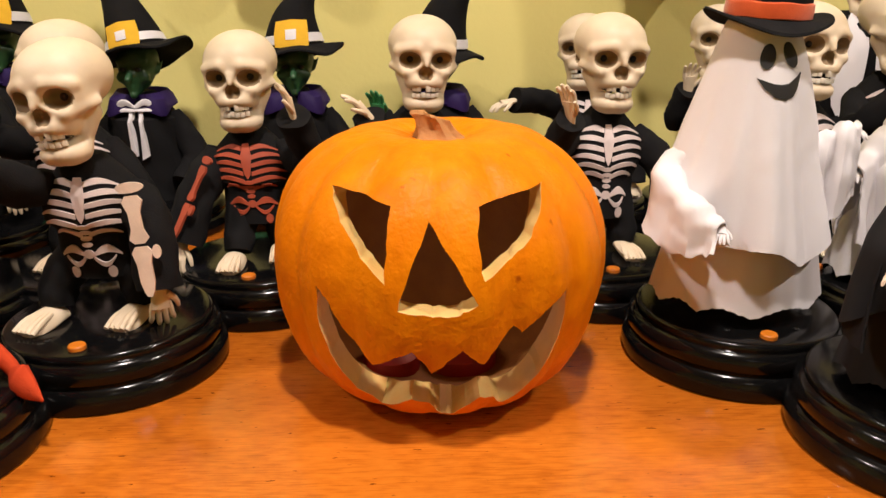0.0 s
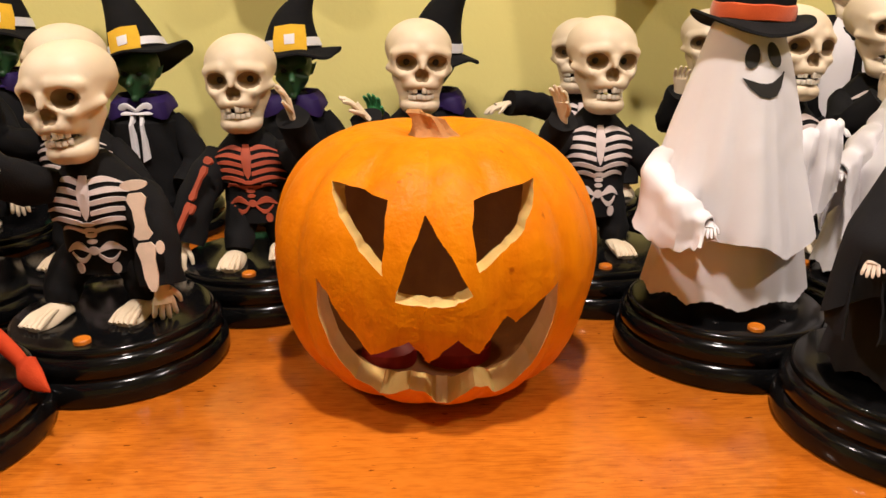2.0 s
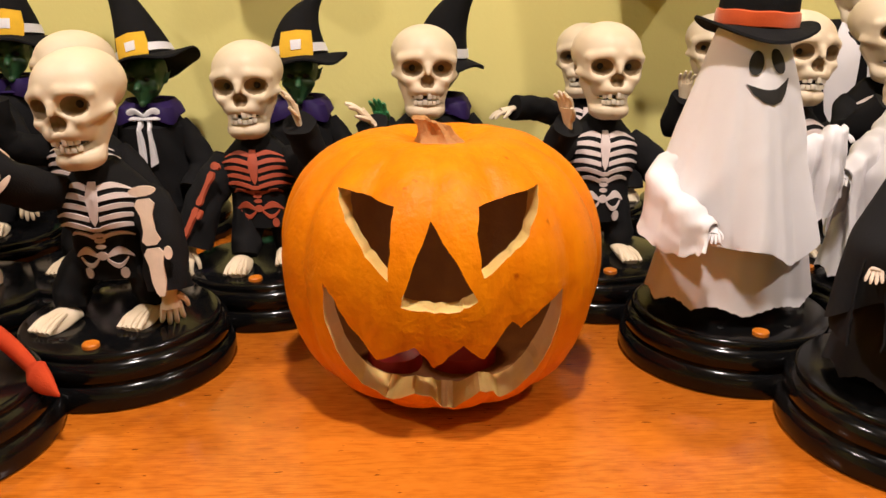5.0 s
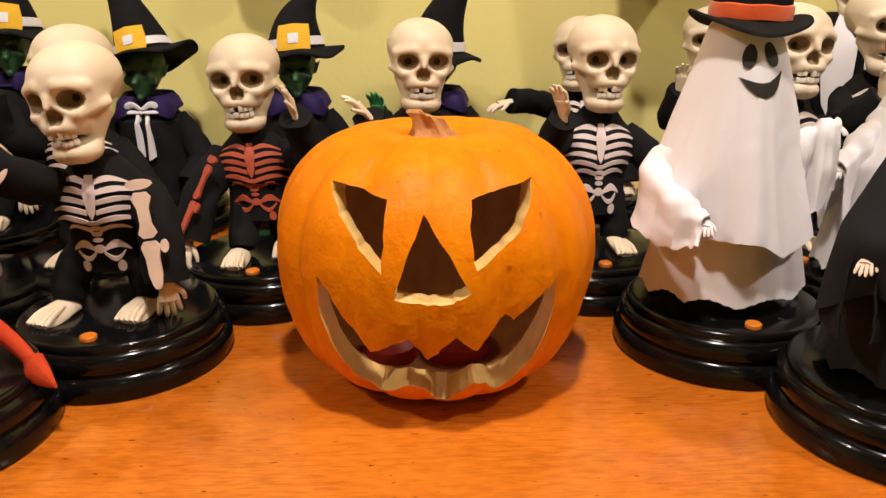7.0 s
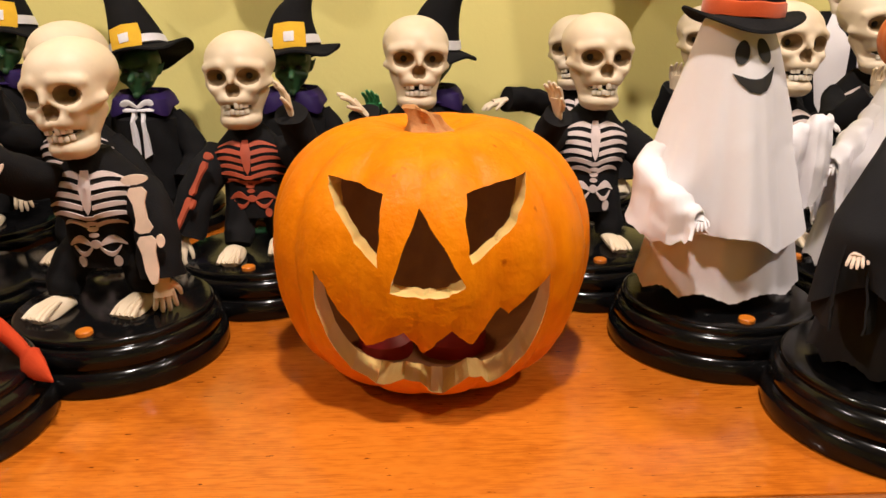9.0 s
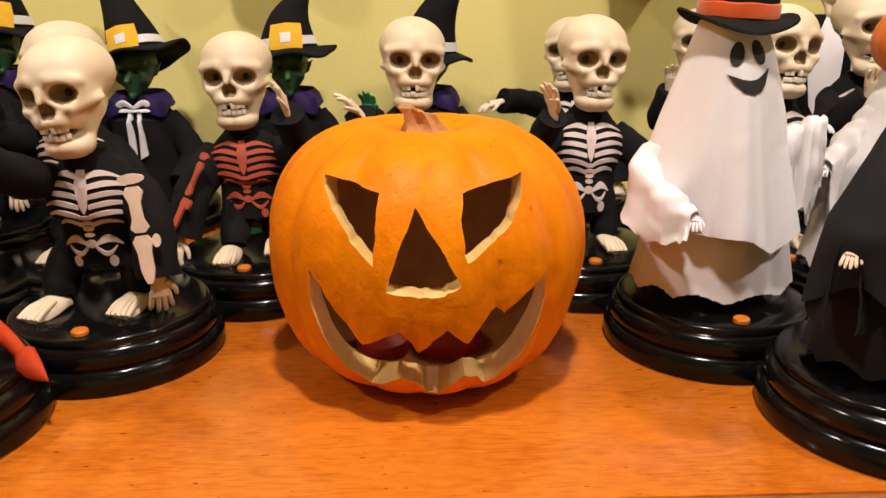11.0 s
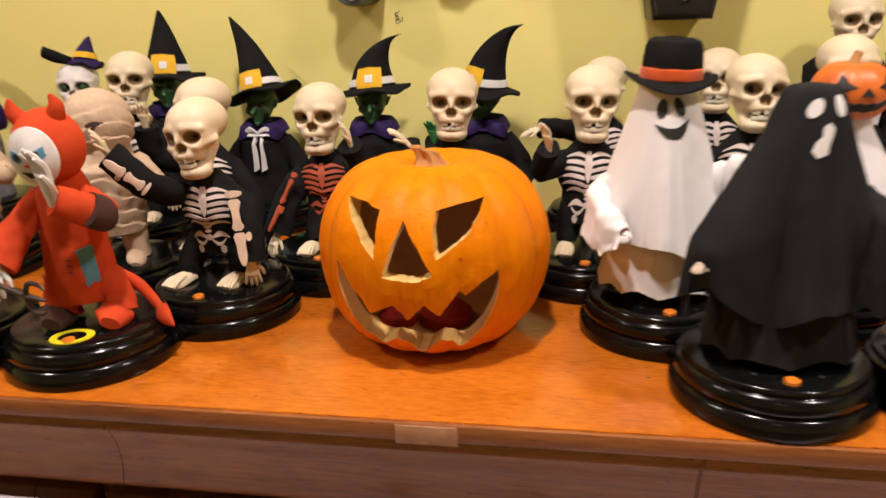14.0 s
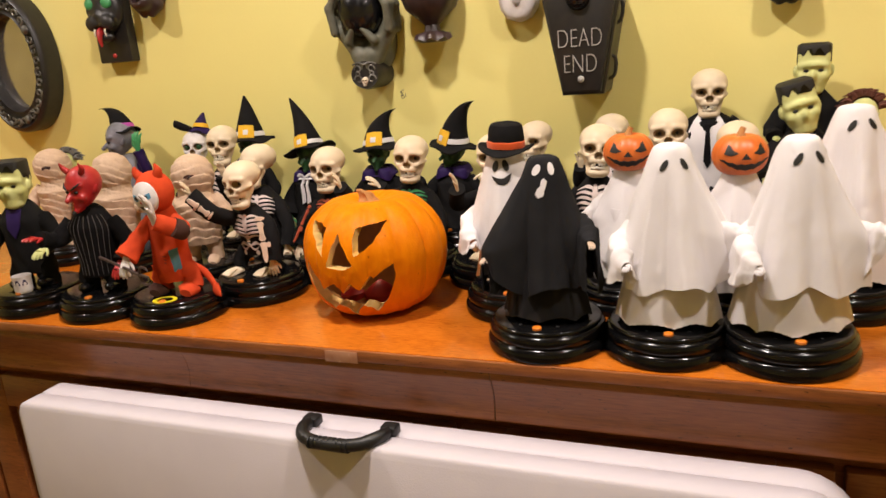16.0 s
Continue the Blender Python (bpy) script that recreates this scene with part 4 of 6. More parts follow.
def draped(seed, height, head, hem, arms, skirt, flat=0.62, n=64, seg=168):
    """A thin sheet hung over a blunt head and stretched arms, as rings from the crown down.
    arms: angle, height, reach, width of the tent over the arm, how far the cloth falls below it."""
    rnd = random.Random(seed)
    ph = [rnd.uniform(0, 6.28) for _ in range(8)]
    ridges = [(rnd.uniform(0, 6.28), rnd.uniform(0.05, 0.16), rnd.choice((-1, 1, 1)) * rnd.uniform(0.002, 0.0052)) for _ in range(13)]
    X = np.zeros((n, seg, 3))
    neck, reach_hem = height - head * 0.95, skirt * 0.98
    rows = np.linspace(0, 1, n)
    for j in range(seg):
        a = 2 * math.pi * j / seg
        fold = 0.55 * math.sin(3 * a + ph[0]) + 0.45 * math.sin(5 * a + ph[1] + 0.8 * math.sin(2 * a + ph[2]))
        low = hem + 0.008 * math.sin(4 * a + ph[3]) + 0.002 * math.sin(9 * a + ph[4]) + 0.0005 * math.sin(47 * a)
        rim = reach_hem * (1 + 0.07 * fold)
        knee_z = 0.5 * (neck + low)
        knee_r = head + (rim - head) * (neck - knee_z) / (neck - low) * 0.96
        pull = 0.0
        for aa, az, reach, wide, fall in arms:
            d = (a - aa + math.pi) % (2 * math.pi) - math.pi
            w = 1 / (1 + (d / wide) ** 4) if abs(d) < wide else 0.5 * math.exp(-(abs(d) - wide) / (wide * 0.42))
            knee_z = knee_z * (1 - w) + az * w
            knee_r = knee_r * (1 - w) + reach * w
            under = az - fall + 0.010 * math.sin(7 * d + ph[5])
            low = low * (1 - w) + min(low + 0.02, under) * w
            rim = rim * (1 - w) + (reach * 0.97 + 0.005 * math.sin(11 * d + ph[6])) * w
            pull = max(pull, w)
        # crown, side of the head, slope to the arm or waist, fall to the hem
        edge = 1 + 0.07 * math.cos(4 * a + ph[1])
        line = [(0.0006, height), (head * flat * 0.8 * edge, height - head * 0.05), (head * flat * edge, height - head * 0.16), (head * 0.86, height - head * 0.50), (head * 1.02, neck),
                (knee_r, knee_z), (rim, low)]
        line = np.array(line)
        length = np.r_[0, np.cumsum(np.linalg.norm(np.diff(line, axis=0), axis=1))]
        t = rows * length[-1]
        r, z = np.interp(t, length, line[:, 0]), np.interp(t, length, line[:, 1])
        for _ in range(3):
            r[1:-1] = 0.25 * r[:-2] + 0.5 * r[1:-1] + 0.25 * r[2:]
            z[1:-1] = 0.25 * z[:-2] + 0.5 * z[1:-1] + 0.25 * z[2:]
        k = np.clip((neck - z) / (neck - low), 0, 1)
        # long soft folds that open towards the hem, tight ones hanging below the arms
        crisp = abs(math.sin(2.5 * a + ph[6])) ** 0.6 - 0.75
        r = r + 0.0046 * k ** 1.2 * fold + 0.0085 * k * crisp + 0.0014 * k ** 2 * math.sin(11 * a + ph[7])
        r = r + 0.0020 * pull * np.sin(13 * a + 60 * z) * np.clip(k - 0.3, 0, 1)
        r = r * (1 + 0.05 * np.cos(4 * a + ph[0]) * np.clip(k * 3, 0, 1) * (1 - k))
        for fa, fw, fh in ridges:
            d = (a - fa + math.pi) % (2 * math.pi) - math.pi
            r = r + fh * k ** 0.8 * math.exp(-(d / fw) ** 2)
        X[:, j] = np.c_[r * math.sin(a), -r * 0.94 * math.cos(a), z]
    X = 0.25 * np.roll(X, 1, 1) + 0.5 * X + 0.25 * np.roll(X, -1, 1)
    return X


def hanging_sleeve(pts, drops, seed=0, girth=0.0115):
    """Loose cloth over an arm: rounded along the top, its two sides hanging down in folds."""
    n = 30
    path = smooth_path(pts, n)
    t = np.linspace(0, 1, n)
    fall = np.interp(t, np.linspace(0, 1, len(drops)), drops)
    rnd = random.Random(seed)
    ph = [rnd.uniform(0, 6.28) for _ in range(5)]
    rings = []
    for i in range(n):
        d = path[min(i + 1, n - 1)] - path[max(i - 1, 0)]
        d = d / (np.linalg.norm(d) + 1e-9)
        side = np.array((d[1], -d[0], 0.0))
        side = side / (np.linalg.norm(side) + 1e-9)
        # bunches along the arm
        g = girth * (1 + 0.14 * math.sin(19 * t[i] + ph[0]) + 0.10 * math.sin(37 * t[i] + ph[1])) * (1 - 0.45 * max(0.0, t[i] - 0.75) / 0.25)
        drop = fall[i] * (1 + 0.10 * math.sin(8 * t[i] + ph[2])) + 0.0012 * math.sin(50 * t[i])
        line, back = [], []
        for j in range(33):
            u = j / 16 - 1
            w = abs(u)
            arch = min(1.0, w / 0.36)
            down = max(0.0, w - 0.36) / 0.64
            off = g * math.sin(arch * math.pi / 2) + 0.004 * down + 0.0030 * down * math.sin(13 * t[i] + 2.5 * down + ph[3] + (2 if u > 0 else 0))
            z = g * 0.85 * math.cos(arch * math.pi / 2) - drop * down
            along = d * 0.004 * down * math.sin(6 * t[i] + ph[4])
            q = path[i] + side * math.copysign(off, u) + along + (0, 0, z)
            c = Vector(q) * 60 + Vector((seed, 0, 0))
            crease = 0.0034 * (abs(noise.noise(c)) - 0.2) + 0.0012 * noise.noise(c * 2.1) + 0.0030 * noise.noise(c * 0.5)
            q = q + side * math.copysign(crease, u) + (0, 0, crease * 0.7 * (1 - down) + 0.004 * down * noise.noise(c * 0.8))
            line.append(q)
            back.append(q - side * math.copysign(0.0012, u) * arch - (0, 0, 0.0012 * (1 - down)))
        rings.append(line + back[::-1])
    return loft(rings)


def ghost_form(seed, height=0.262, mat="white", arms=((-1.25, 0.125, 0.090, 0.4, 0.04), (1.25, 0.125, 0.090, 0.4, 0.04)), hem=0.088, lean=(0, 0), head=0.029, skirt=0.064, fist_mat="white", lo_mat=None, sleeves=(), flat=0.62, skirt_low=0.004):
    """A hooded sheet: a cape fallen over two raised arms, above a scalloped skirt. Gives its parts."""
    s = {}
    w2 = wavy(seed + 7, 1, (6, 11, 17))
    wrists = [pts[-1] for pts, drops in sleeves]
    X = draped(seed, height, head, hem, arms, skirt, flat)
    n, seg = X.shape[:2]
    t = np.clip(X[..., 2:3] / height, 0, 1) ** 1.5
    X = X + t * np.array((lean[0], lean[1], 0.0))
    # small creases where the sheet was folded and handled
    for i in range(n // 4, n):
        k = min(1.0, (i - n // 4) / (n * 0.3))
        for j in range(seg):
            p = Vector(X[i, j])
            c = noise.noise(Vector((p.x * 48, p.y * 48, p.z * 12)) + Vector((seed, 0, 0))) + 0.5 * abs(noise.noise(Vector((p.x * 80, p.y * 80, p.z * 40 + seed))))
            q = Vector((p.x, p.y, 0)).normalized() * (0.0019 * k * c)
            X[i, j, 0] += q.x
            X[i, j, 1] += q.y
    upper = n * 3 // 5
    columns = []
    for j in range(seg):
        c = X[:upper, j]
        keep = np.minimum.accumulate(c[:, 2]) >= c[:, 2] - 1e-9
        columns.append(c[keep][::-1])

    def at(a, z, o=0.0):
        f = (a / (2 * math.pi) * seg) % seg
        j, k = int(f) % seg, f - int(f)
        p = [np.array([np.interp(z, c[:, 2], c[:, i]) for i in range(3)]) for c in (columns[j], columns[(j + 1) % seg])]
        q = p[0] * (1 - k) + p[1] * k
        return (q[0] + o * math.sin(a), q[1] - o * math.cos(a), z)
    s["cape"] = Shape().add(shell([list(map(tuple, ring)) for ring in X[::-1]], 0.0011), mat)

    def skirt_at(a, z):
        t = (z - 0.036) / 0.12
        r = skirt * (1.06 - 0.42 * t) + 0.0016 * w2(a + 2) * (1 - 0.6 * t) + 0.0030 * math.sin(4 * a + seed) * (1 - 0.5 * t)
        return (r * math.sin(a) + lean[0] * 0.25, -r * (0.78 + 0.12 * t) * math.cos(a) + lean[1] * 0.25, z)
    rings = []
    for i in range(18):
        t = i / 17
        rings.append([skirt_at(a, (PLATE + skirt_low + 0.0060 * abs(math.sin(a * 4.5 + 0.5 * math.sin(a * 2 + seed))) + 0.0006 * math.sin(53 * a)) * (1 - t) + 0.15 * t) for a in (2 * math.pi * j / 144 for j in range(144))])
    s["skirt"] = Shape().add(shell(rings, 0.0015), lo_mat or mat)
    for k, (pts, drops) in enumerate(sleeves):
        bend = [tuple(np.array(q) + np.array((lean[0], lean[1], 0)) * (q[2] / height) ** 1.5) for q in pts]
        s["loose_sleeve" + " " * k] = Shape().add(hanging_sleeve(bend, drops, seed + k), mat)
    for k, h in enumerate(wrists):
        d = Vector((h[0], h[1] - 0.03, -0.02)).normalized()
        q = Shape().merge(HAND)
        if fist_mat:
            q.mats = [fist_mat] * len(q.mats)
        p = Vector(h) - d * 0.005 + Vector((lean[0], lean[1], 0)) * (h[2] / height) ** 1.5
        s["fist" + " " * k] = Shape().merge(q, aim(p, Vector((d.x, d.y - 0.3, -0.5)), 0, 0.50))
    return s, at


def slanted(cu, cv, ru, rv, skew, n=16):
    """An oval in angle and height, leaning to one side."""
    a = np.linspace(0, 2 * math.pi, n, endpoint=False)
    return np.c_[cu + ru * np.cos(a), cv + rv * np.sin(a) + skew * np.cos(a)]


def face_patch(s, at, shapes, mat):
    for o in shapes:
        s["painted_eye" + " " * len(s)] = Shape().add(patch(o, at, 5, 0.0010), mat)


def mouth_shape(cu, cv, w, h):
    return [(cu + w * x, cv + h * y) for x, y in ((-1.0, 0.55), (-0.7, 0.28), (-0.35, 0.22), (0, 0.16), (0.35, 0.24), (0.7, 0.42), (1.0, 0.9), (0.75, -0.1), (0.45, -0.62), (0.1, -0.8), (-0.3, -0.66), (-0.7, -0.1))]


# ---- hats ----
HATS = []


def witch_hat(s, m, bend=1.0, way=(1, 0), band="satin", buckle=True, r=0.034, h=0.085, mat="cloth", brim=0.060):
    t = Shape()
    extra = []
    w = wavy(4, 1, (2, 3, 5))
    a = np.linspace(0, 2 * math.pi, 48, endpoint=False)
    rings = []
    for rr, z in ((brim, -0.0012), (brim * 1.005, 0.0), (brim * 0.995, 0.0014), (r * 1.35, 0.003), (r * 1.02, 0.004)):
        k = (rr - r) / (brim - r)
        rings.append(np.c_[rr * np.cos(a), rr * np.sin(a) * 0.86, z + 0.008 * k * w(a) - 0.004 * k])
    n = 14
    for i in range(n):
        q = i / (n - 1)
        rr = r * (1 - q) ** 0.85 + 0.0016
        off = bend * 0.055 * q ** 2.4
        z = 0.004 + h * q - bend * 0.022 * q ** 4
        rings.append(np.c_[rr * np.cos(a) + off * way[0], rr * np.sin(a) * 0.9 + off * way[1], np.full(48, z) + 0.002 * np.sin(3 * a + q * 9) * (1 - q)])
    inner = [np.c_[brim * 0.97 * np.cos(a), brim * 0.97 * np.sin(a) * 0.86, -0.002 + 0.008 * w(a) - 0.004], np.c_[r * np.cos(a), r * np.sin(a) * 0.9, np.full(48, 0.0)]]
    t.add(loft(inner[::-1] + rings, (True, True)), mat)

    def on(u, z, o=0.0):
        q = min(1, max(0, (z - 0.004) / h))
        rr = r * (1 - q) ** 0.85 + 0.0018 + o
        return (rr * math.sin(u) + bend * 0.055 * q ** 2.4 * way[0], -rr * 0.9 * math.cos(u) + bend * 0.055 * q ** 2.4 * way[1], z)
    if band:
        rings = [[on(2 * math.pi * j / 48, z, o) for j in range(48)] for z, o in ((0.006, 0.0), (0.0065, 0.0012), (0.016, 0.0013), (0.0165, 0.0))]
        extra.append(("hat_band", Shape().add(loft(rings, (False, False)), band)))
    if buckle:
        q = Shape().add(patch([(-0.50, 0.003), (0, 0.001), (0.50, 0.002), (0.58, 0.015), (0.60, 0.030), (0, 0.032), (-0.60, 0.031), (-0.56, 0.016)], on, 4, 0.0034), "felt")
        q.add(patch([(-0.15, 0.010), (0.15, 0.010), (0.18, 0.021), (-0.17, 0.021)], on, 2, 0.0046), "satin")
        extra.append(("buckle", q))
    HATS.append((t, extra, m))


def bowler_hat(s, m):
    t = Shape()
    a = np.linspace(0, 2 * math.pi, 56, endpoint=False)
    rings = []
    for rr, z in ((0.029, 0.0), (0.050, -0.0015), (0.0525, 0.0), (0.0515, 0.002), (0.040, 0.0025), (0.0335, 0.0035), (0.0335, 0.016), (0.0328, 0.028), (0.0315, 0.038), (0.0285, 0.045), (0.022, 0.048), (0.013, 0.0455), (0.001, 0.0430)):
        k = max(0, (rr - 0.033) / 0.02)
        rings.append(np.c_[rr * np.cos(a), rr * 0.92 * np.sin(a), z + 0.008 * k * np.cos(2 * a) + 0.0004 * np.sin(5 * a)])
    t.add(loft(rings), "cloth")
    rings = [np.c_[(0.0332 + o) * np.cos(a), (0.0332 + o) * 0.92 * np.sin(a), np.full(56, z) + 0.0004 * np.sin(7 * a)] for z, o in ((0.003, 0.0004), (0.004, 0.0022), (0.010, 0.0026), (0.0155, 0.0020), (0.0165, 0.0001))]
    HATS.append((t, [("hat_band", Shape().add(loft(rings, (False, False)), "band"))], m))


# ---- modelled heads (unit height, face to -y) ----
def head_mesh(kind):
    def fn(P):
        Q = P.copy()
        Q[..., 0] = np.abs(Q[..., 0])
        if kind == "monster":
            d = d_box(Q, (0, 0.02, 0.66), (0.30, 0.30, 0.33), 0.10)
            d = join(d, d_ball(Q, (0, -0.06, 0.33), (0.29, 0.28, 0.27)), 0.10)
            d = join(d, d_ball(Q, (0, -0.12, 0.10), (0.20, 0.18, 0.11)), 0.08)
            d = join(d, d_limb(Q, (0.04, -0.30, 0.62), (0.24, -0.23, 0.60), 0.07, 0.06), 0.05)
            d = join(d, d_ball(Q, (0, -0.33, 0.40), (0.065, 0.09, 0.10)), 0.05)
            d = join(d, d_ball(Q, (0.20, -0.22, 0.38), (0.08, 0.07, 0.07)), 0.06)
            d = join(d, d_limb(Q, (0.05, -0.265, 0.235), (0.12, -0.24, 0.225), 0.035, 0.025), 0.03)
            d = join(d, d_limb(Q, (0.04, -0.275, 0.17), (0.10, -0.25, 0.175), 0.035, 0.025), 0.03)
            d = join(d, d_ball(Q, (0.33, 0.0, 0.48), (0.05, 0.07, 0.12)), 0.03)
            d = cut(d, d_ball(Q, (0.135, -0.33, 0.50), (0.075, 0.07, 0.045)), 0.04)
        else:
            d = d_ball(Q, (0, 0.03, 0.62), (0.33, 0.38, 0.38))
            d = join(d, d_ball(Q, (0, -0.10, 0.36), (0.25, 0.26, 0.24)), 0.10)
            d = join(d, d_limb(Q, (0, -0.22, 0.14), (0, -0.30, 0.08), 0.11, 0.06), 0.07)
            d = join(d, d_limb(Q, (0, -0.28, 0.50), (0, -0.46, 0.34), 0.045, 0.055), 0.04)
            d = join(d, d_limb(Q, (0.05, -0.32, 0.57), (0.22, -0.25, 0.63), 0.05, 0.045), 0.04)
            d = join(d, d_ball(Q, (0.19, -0.24, 0.36), (0.085, 0.08, 0.08)), 0.05)
            d = join(d, d_limb(Q, (0, -0.33, 0.235), (0.10, -0.28, 0.25), 0.03, 0.02), 0.03)
            d = join(d, d_limb(Q, (0, -0.32, 0.175), (0.08, -0.28, 0.195), 0.03, 0.02), 0.03)
            d = join(d, d_limb(Q, (0.30, 0.03, 0.44), (0.40, 0.06, 0.60), 0.05, 0.015), 0.04)
            d = cut(d, d_ball(Q, (0.13, -0.38, 0.49), (0.085, 0.10, 0.05)), 0.04)
        return d
    return surfnet(fn, (-0.46, -0.56, -0.04), (0.46, 0.46, 1.06), 46)


HEAD_MONSTER, HEAD_HAG = head_mesh("monster"), head_mesh("hag")


def hag_head(mat, eye="dark"):
    s = Shape().add(HEAD_HAG, mat)
    for sx in (-1, 1):
        s.add(ball((0.13 * sx, -0.315, 0.49), (0.055, 0.03, 0.035), 10, 6), eye)
    return s


def monster_head():
    s = Shape().add(HEAD_MONSTER, "pale")
    for sx in (-1, 1):
        s.add(ball((0.135 * sx, -0.285, 0.50), (0.05, 0.03, 0.03), 10, 6), "dark")
    n = 44
    rings = []
    for k, (z, g) in enumerate(((None, 1.06), (0.955, 1.06), (1.00, 1.02), (1.03, 0.85), (1.035, 0.02))):
        ring = []
        for j in range(n):
            a = 2 * math.pi * j / n
            zz = z if z else (0.945 - (0.13 if j % 4 == 0 else -0.005 if j % 4 == 2 else 0.035) - 0.26 * max(0, -math.cos(a)) - 0.22 * abs(math.sin(a)) ** 3)
            c, q = abs(math.sin(a)), abs(math.cos(a))
            sq = 1 / max(c, q) ** 0.65
            ring.append((0.305 * g * sq * math.sin(a), 0.02 - 0.305 * g * sq * math.cos(a), zz))
        rings.append(ring)
    s.add(loft(rings), "dark")
    return s


# ---- the figurines ----
SK = "skeleton figurines"

# three at the front of the row
s = skeleton(2, chin=(0.002, -0.026, 0.157), yaw=-14, pitch=5, roll=-6, left=((-0.046, -0.046, 0.153), (-0.080, -0.058, 0.189)), hand_left=(-0.3, -0.2, 1),
             right=((0.045, -0.016, 0.108), (0.049, -0.026, 0.064)), hand_right=(0.02, -0.05, -1), feet=((-0.036, -0.018, -20), (0.026, -0.012, -14)), head=0.085, lw=0.0185)
bone_on_sleeve(s, (0.041, -0.022, 0.146), (0.049, -0.029, 0.064), 0.0205, "bonew", (0.1, -1, 0.2))
bone_on_sleeve(s, (-0.042, -0.048, 0.153), (-0.079, -0.059, 0.187), 0.0185, "bonew", (0, -1, 0.2))
figurine("skeleton_figurine", s, -0.170, 0.699, 0, "bending ivory skeleton in black suit with pale bones, on black base", group=SK)

s = skeleton(3, chin=(-0.008, 0.0, 0.150), yaw=-4, pitch=2, roll=-2, mat="boneo", left=((-0.052, -0.012, 0.095), (-0.064, -0.03, 0.055)), right=((0.052, -0.01, 0.128), (0.044, -0.036, 0.170)), hand_right=(-0.25, -0.1, 1),
             feet=((-0.018, -0.030, -4), (0.020, -0.005, 6)), lw=0.018)
bone_on_sleeve(s, (-0.030, -0.014, 0.128), (-0.062, -0.040, 0.058), 0.012, "boneo", (-0.7, -1, 0.1))
figurine("skeleton_figurine", s, -0.078, 0.832, 0, "ivory skeleton in black suit with orange ribs, one arm raised", group=SK)

s = skeleton(4, chin=(0.0, -0.005, 0.162), yaw=6, pitch=2, roll=2, mat="boneg", left=((-0.046, -0.020, 0.138), (-0.047, -0.036, 0.164)), hand_left=(-0.75, -0.1, 0.8))
figurine("skeleton_figurine", s, 0.076, 0.866, 0, "ivory skeleton in black suit with green bones, behind the pumpkin", group=SK)

s = skeleton(5, chin=(0.003, 0.0, 0.164), yaw=8, pitch=2, roll=2, left=((-0.052, -0.03, 0.138), (-0.044, -0.054, 0.168)), hand_left=(-0.15, -0.1, 1), right=((0.056, 0.0, 0.115), (0.064, -0.005, 0.08)))
figurine("skeleton_figurine", s, 0.246, 0.836, 0, "ivory skeleton in black suit with pale ribs, one hand up", group=SK)

s = skeleton(6, chin=(-0.008, 0.0, 0.160), yaw=-30, pitch=0, roll=-4, left=((-0.072, 0.0, 0.150), (-0.074, -0.01, 0.190)), hand_left=(0, -0.1, 1))
figurine("skeleton_figurine", s, -0.235, 0.825, 0, "ivory skeleton in black suit, standing behind another skeleton", group=SK)

s = skeleton(7, chin=(0.0, -0.005, 0.188), yaw=14, pitch=0, roll=0)
figurine("skeleton_figurine", s, -0.410, 0.945, 0, "tall ivory skeleton in black suit with pale ribs", group=SK)

s = skeleton(8, chin=(0.0, 0.0, 0.158), yaw=-20, pitch=0, roll=-3, left=((-0.058, -0.01, 0.148), (-0.092, -0.03, 0.152)), hand_left=(-1, -0.2, -0.25))
figurine("skeleton_figurine", s, 0.276, 1.045, 0, "ivory skeleton in black robe with one arm stretched out", group=SK)

s = skeleton(9, chin=(0.0, -0.005, 0.174), yaw=10, pitch=-2, roll=4)
figurine("skeleton_figurine", s, 0.432, 0.838, 0, "ivory skeleton in black suit with pale ribs, behind the hatted ghost", group=SK)

s = skeleton(10, chin=(0.0, -0.005, 0.168), yaw=-12, pitch=0, roll=0, left=((-0.055, -0.02, 0.13), (-0.05, -0.04, 0.165)), hand_left=(0, -0.1, 1))
figurine("skeleton_figurine", s, 0.428, 1.035, 0, "ivory skeleton in black robe near the wall", group=SK)

s = skeleton(11, chin=(0.0, -0.005, 0.190), yaw=5, pitch=0, roll=0, left=((-0.05, -0.03, 0.145), (-0.03, -0.055, 0.175)), hand_left=(0, -0.1, 1))
figurine("skeleton_figurine", s, 0.545, 0.885, 0, "ivory skeleton in black suit with raised hand", group=SK)

s = skeleton(12, chin=(0.0, -0.005, 0.171), yaw=5, pitch=0, roll=0)
figurine("skeleton_figurine", s, 0.655, 0.840, 0, "ivory skeleton in black suit behind a pumpkin-headed ghost", group=SK)


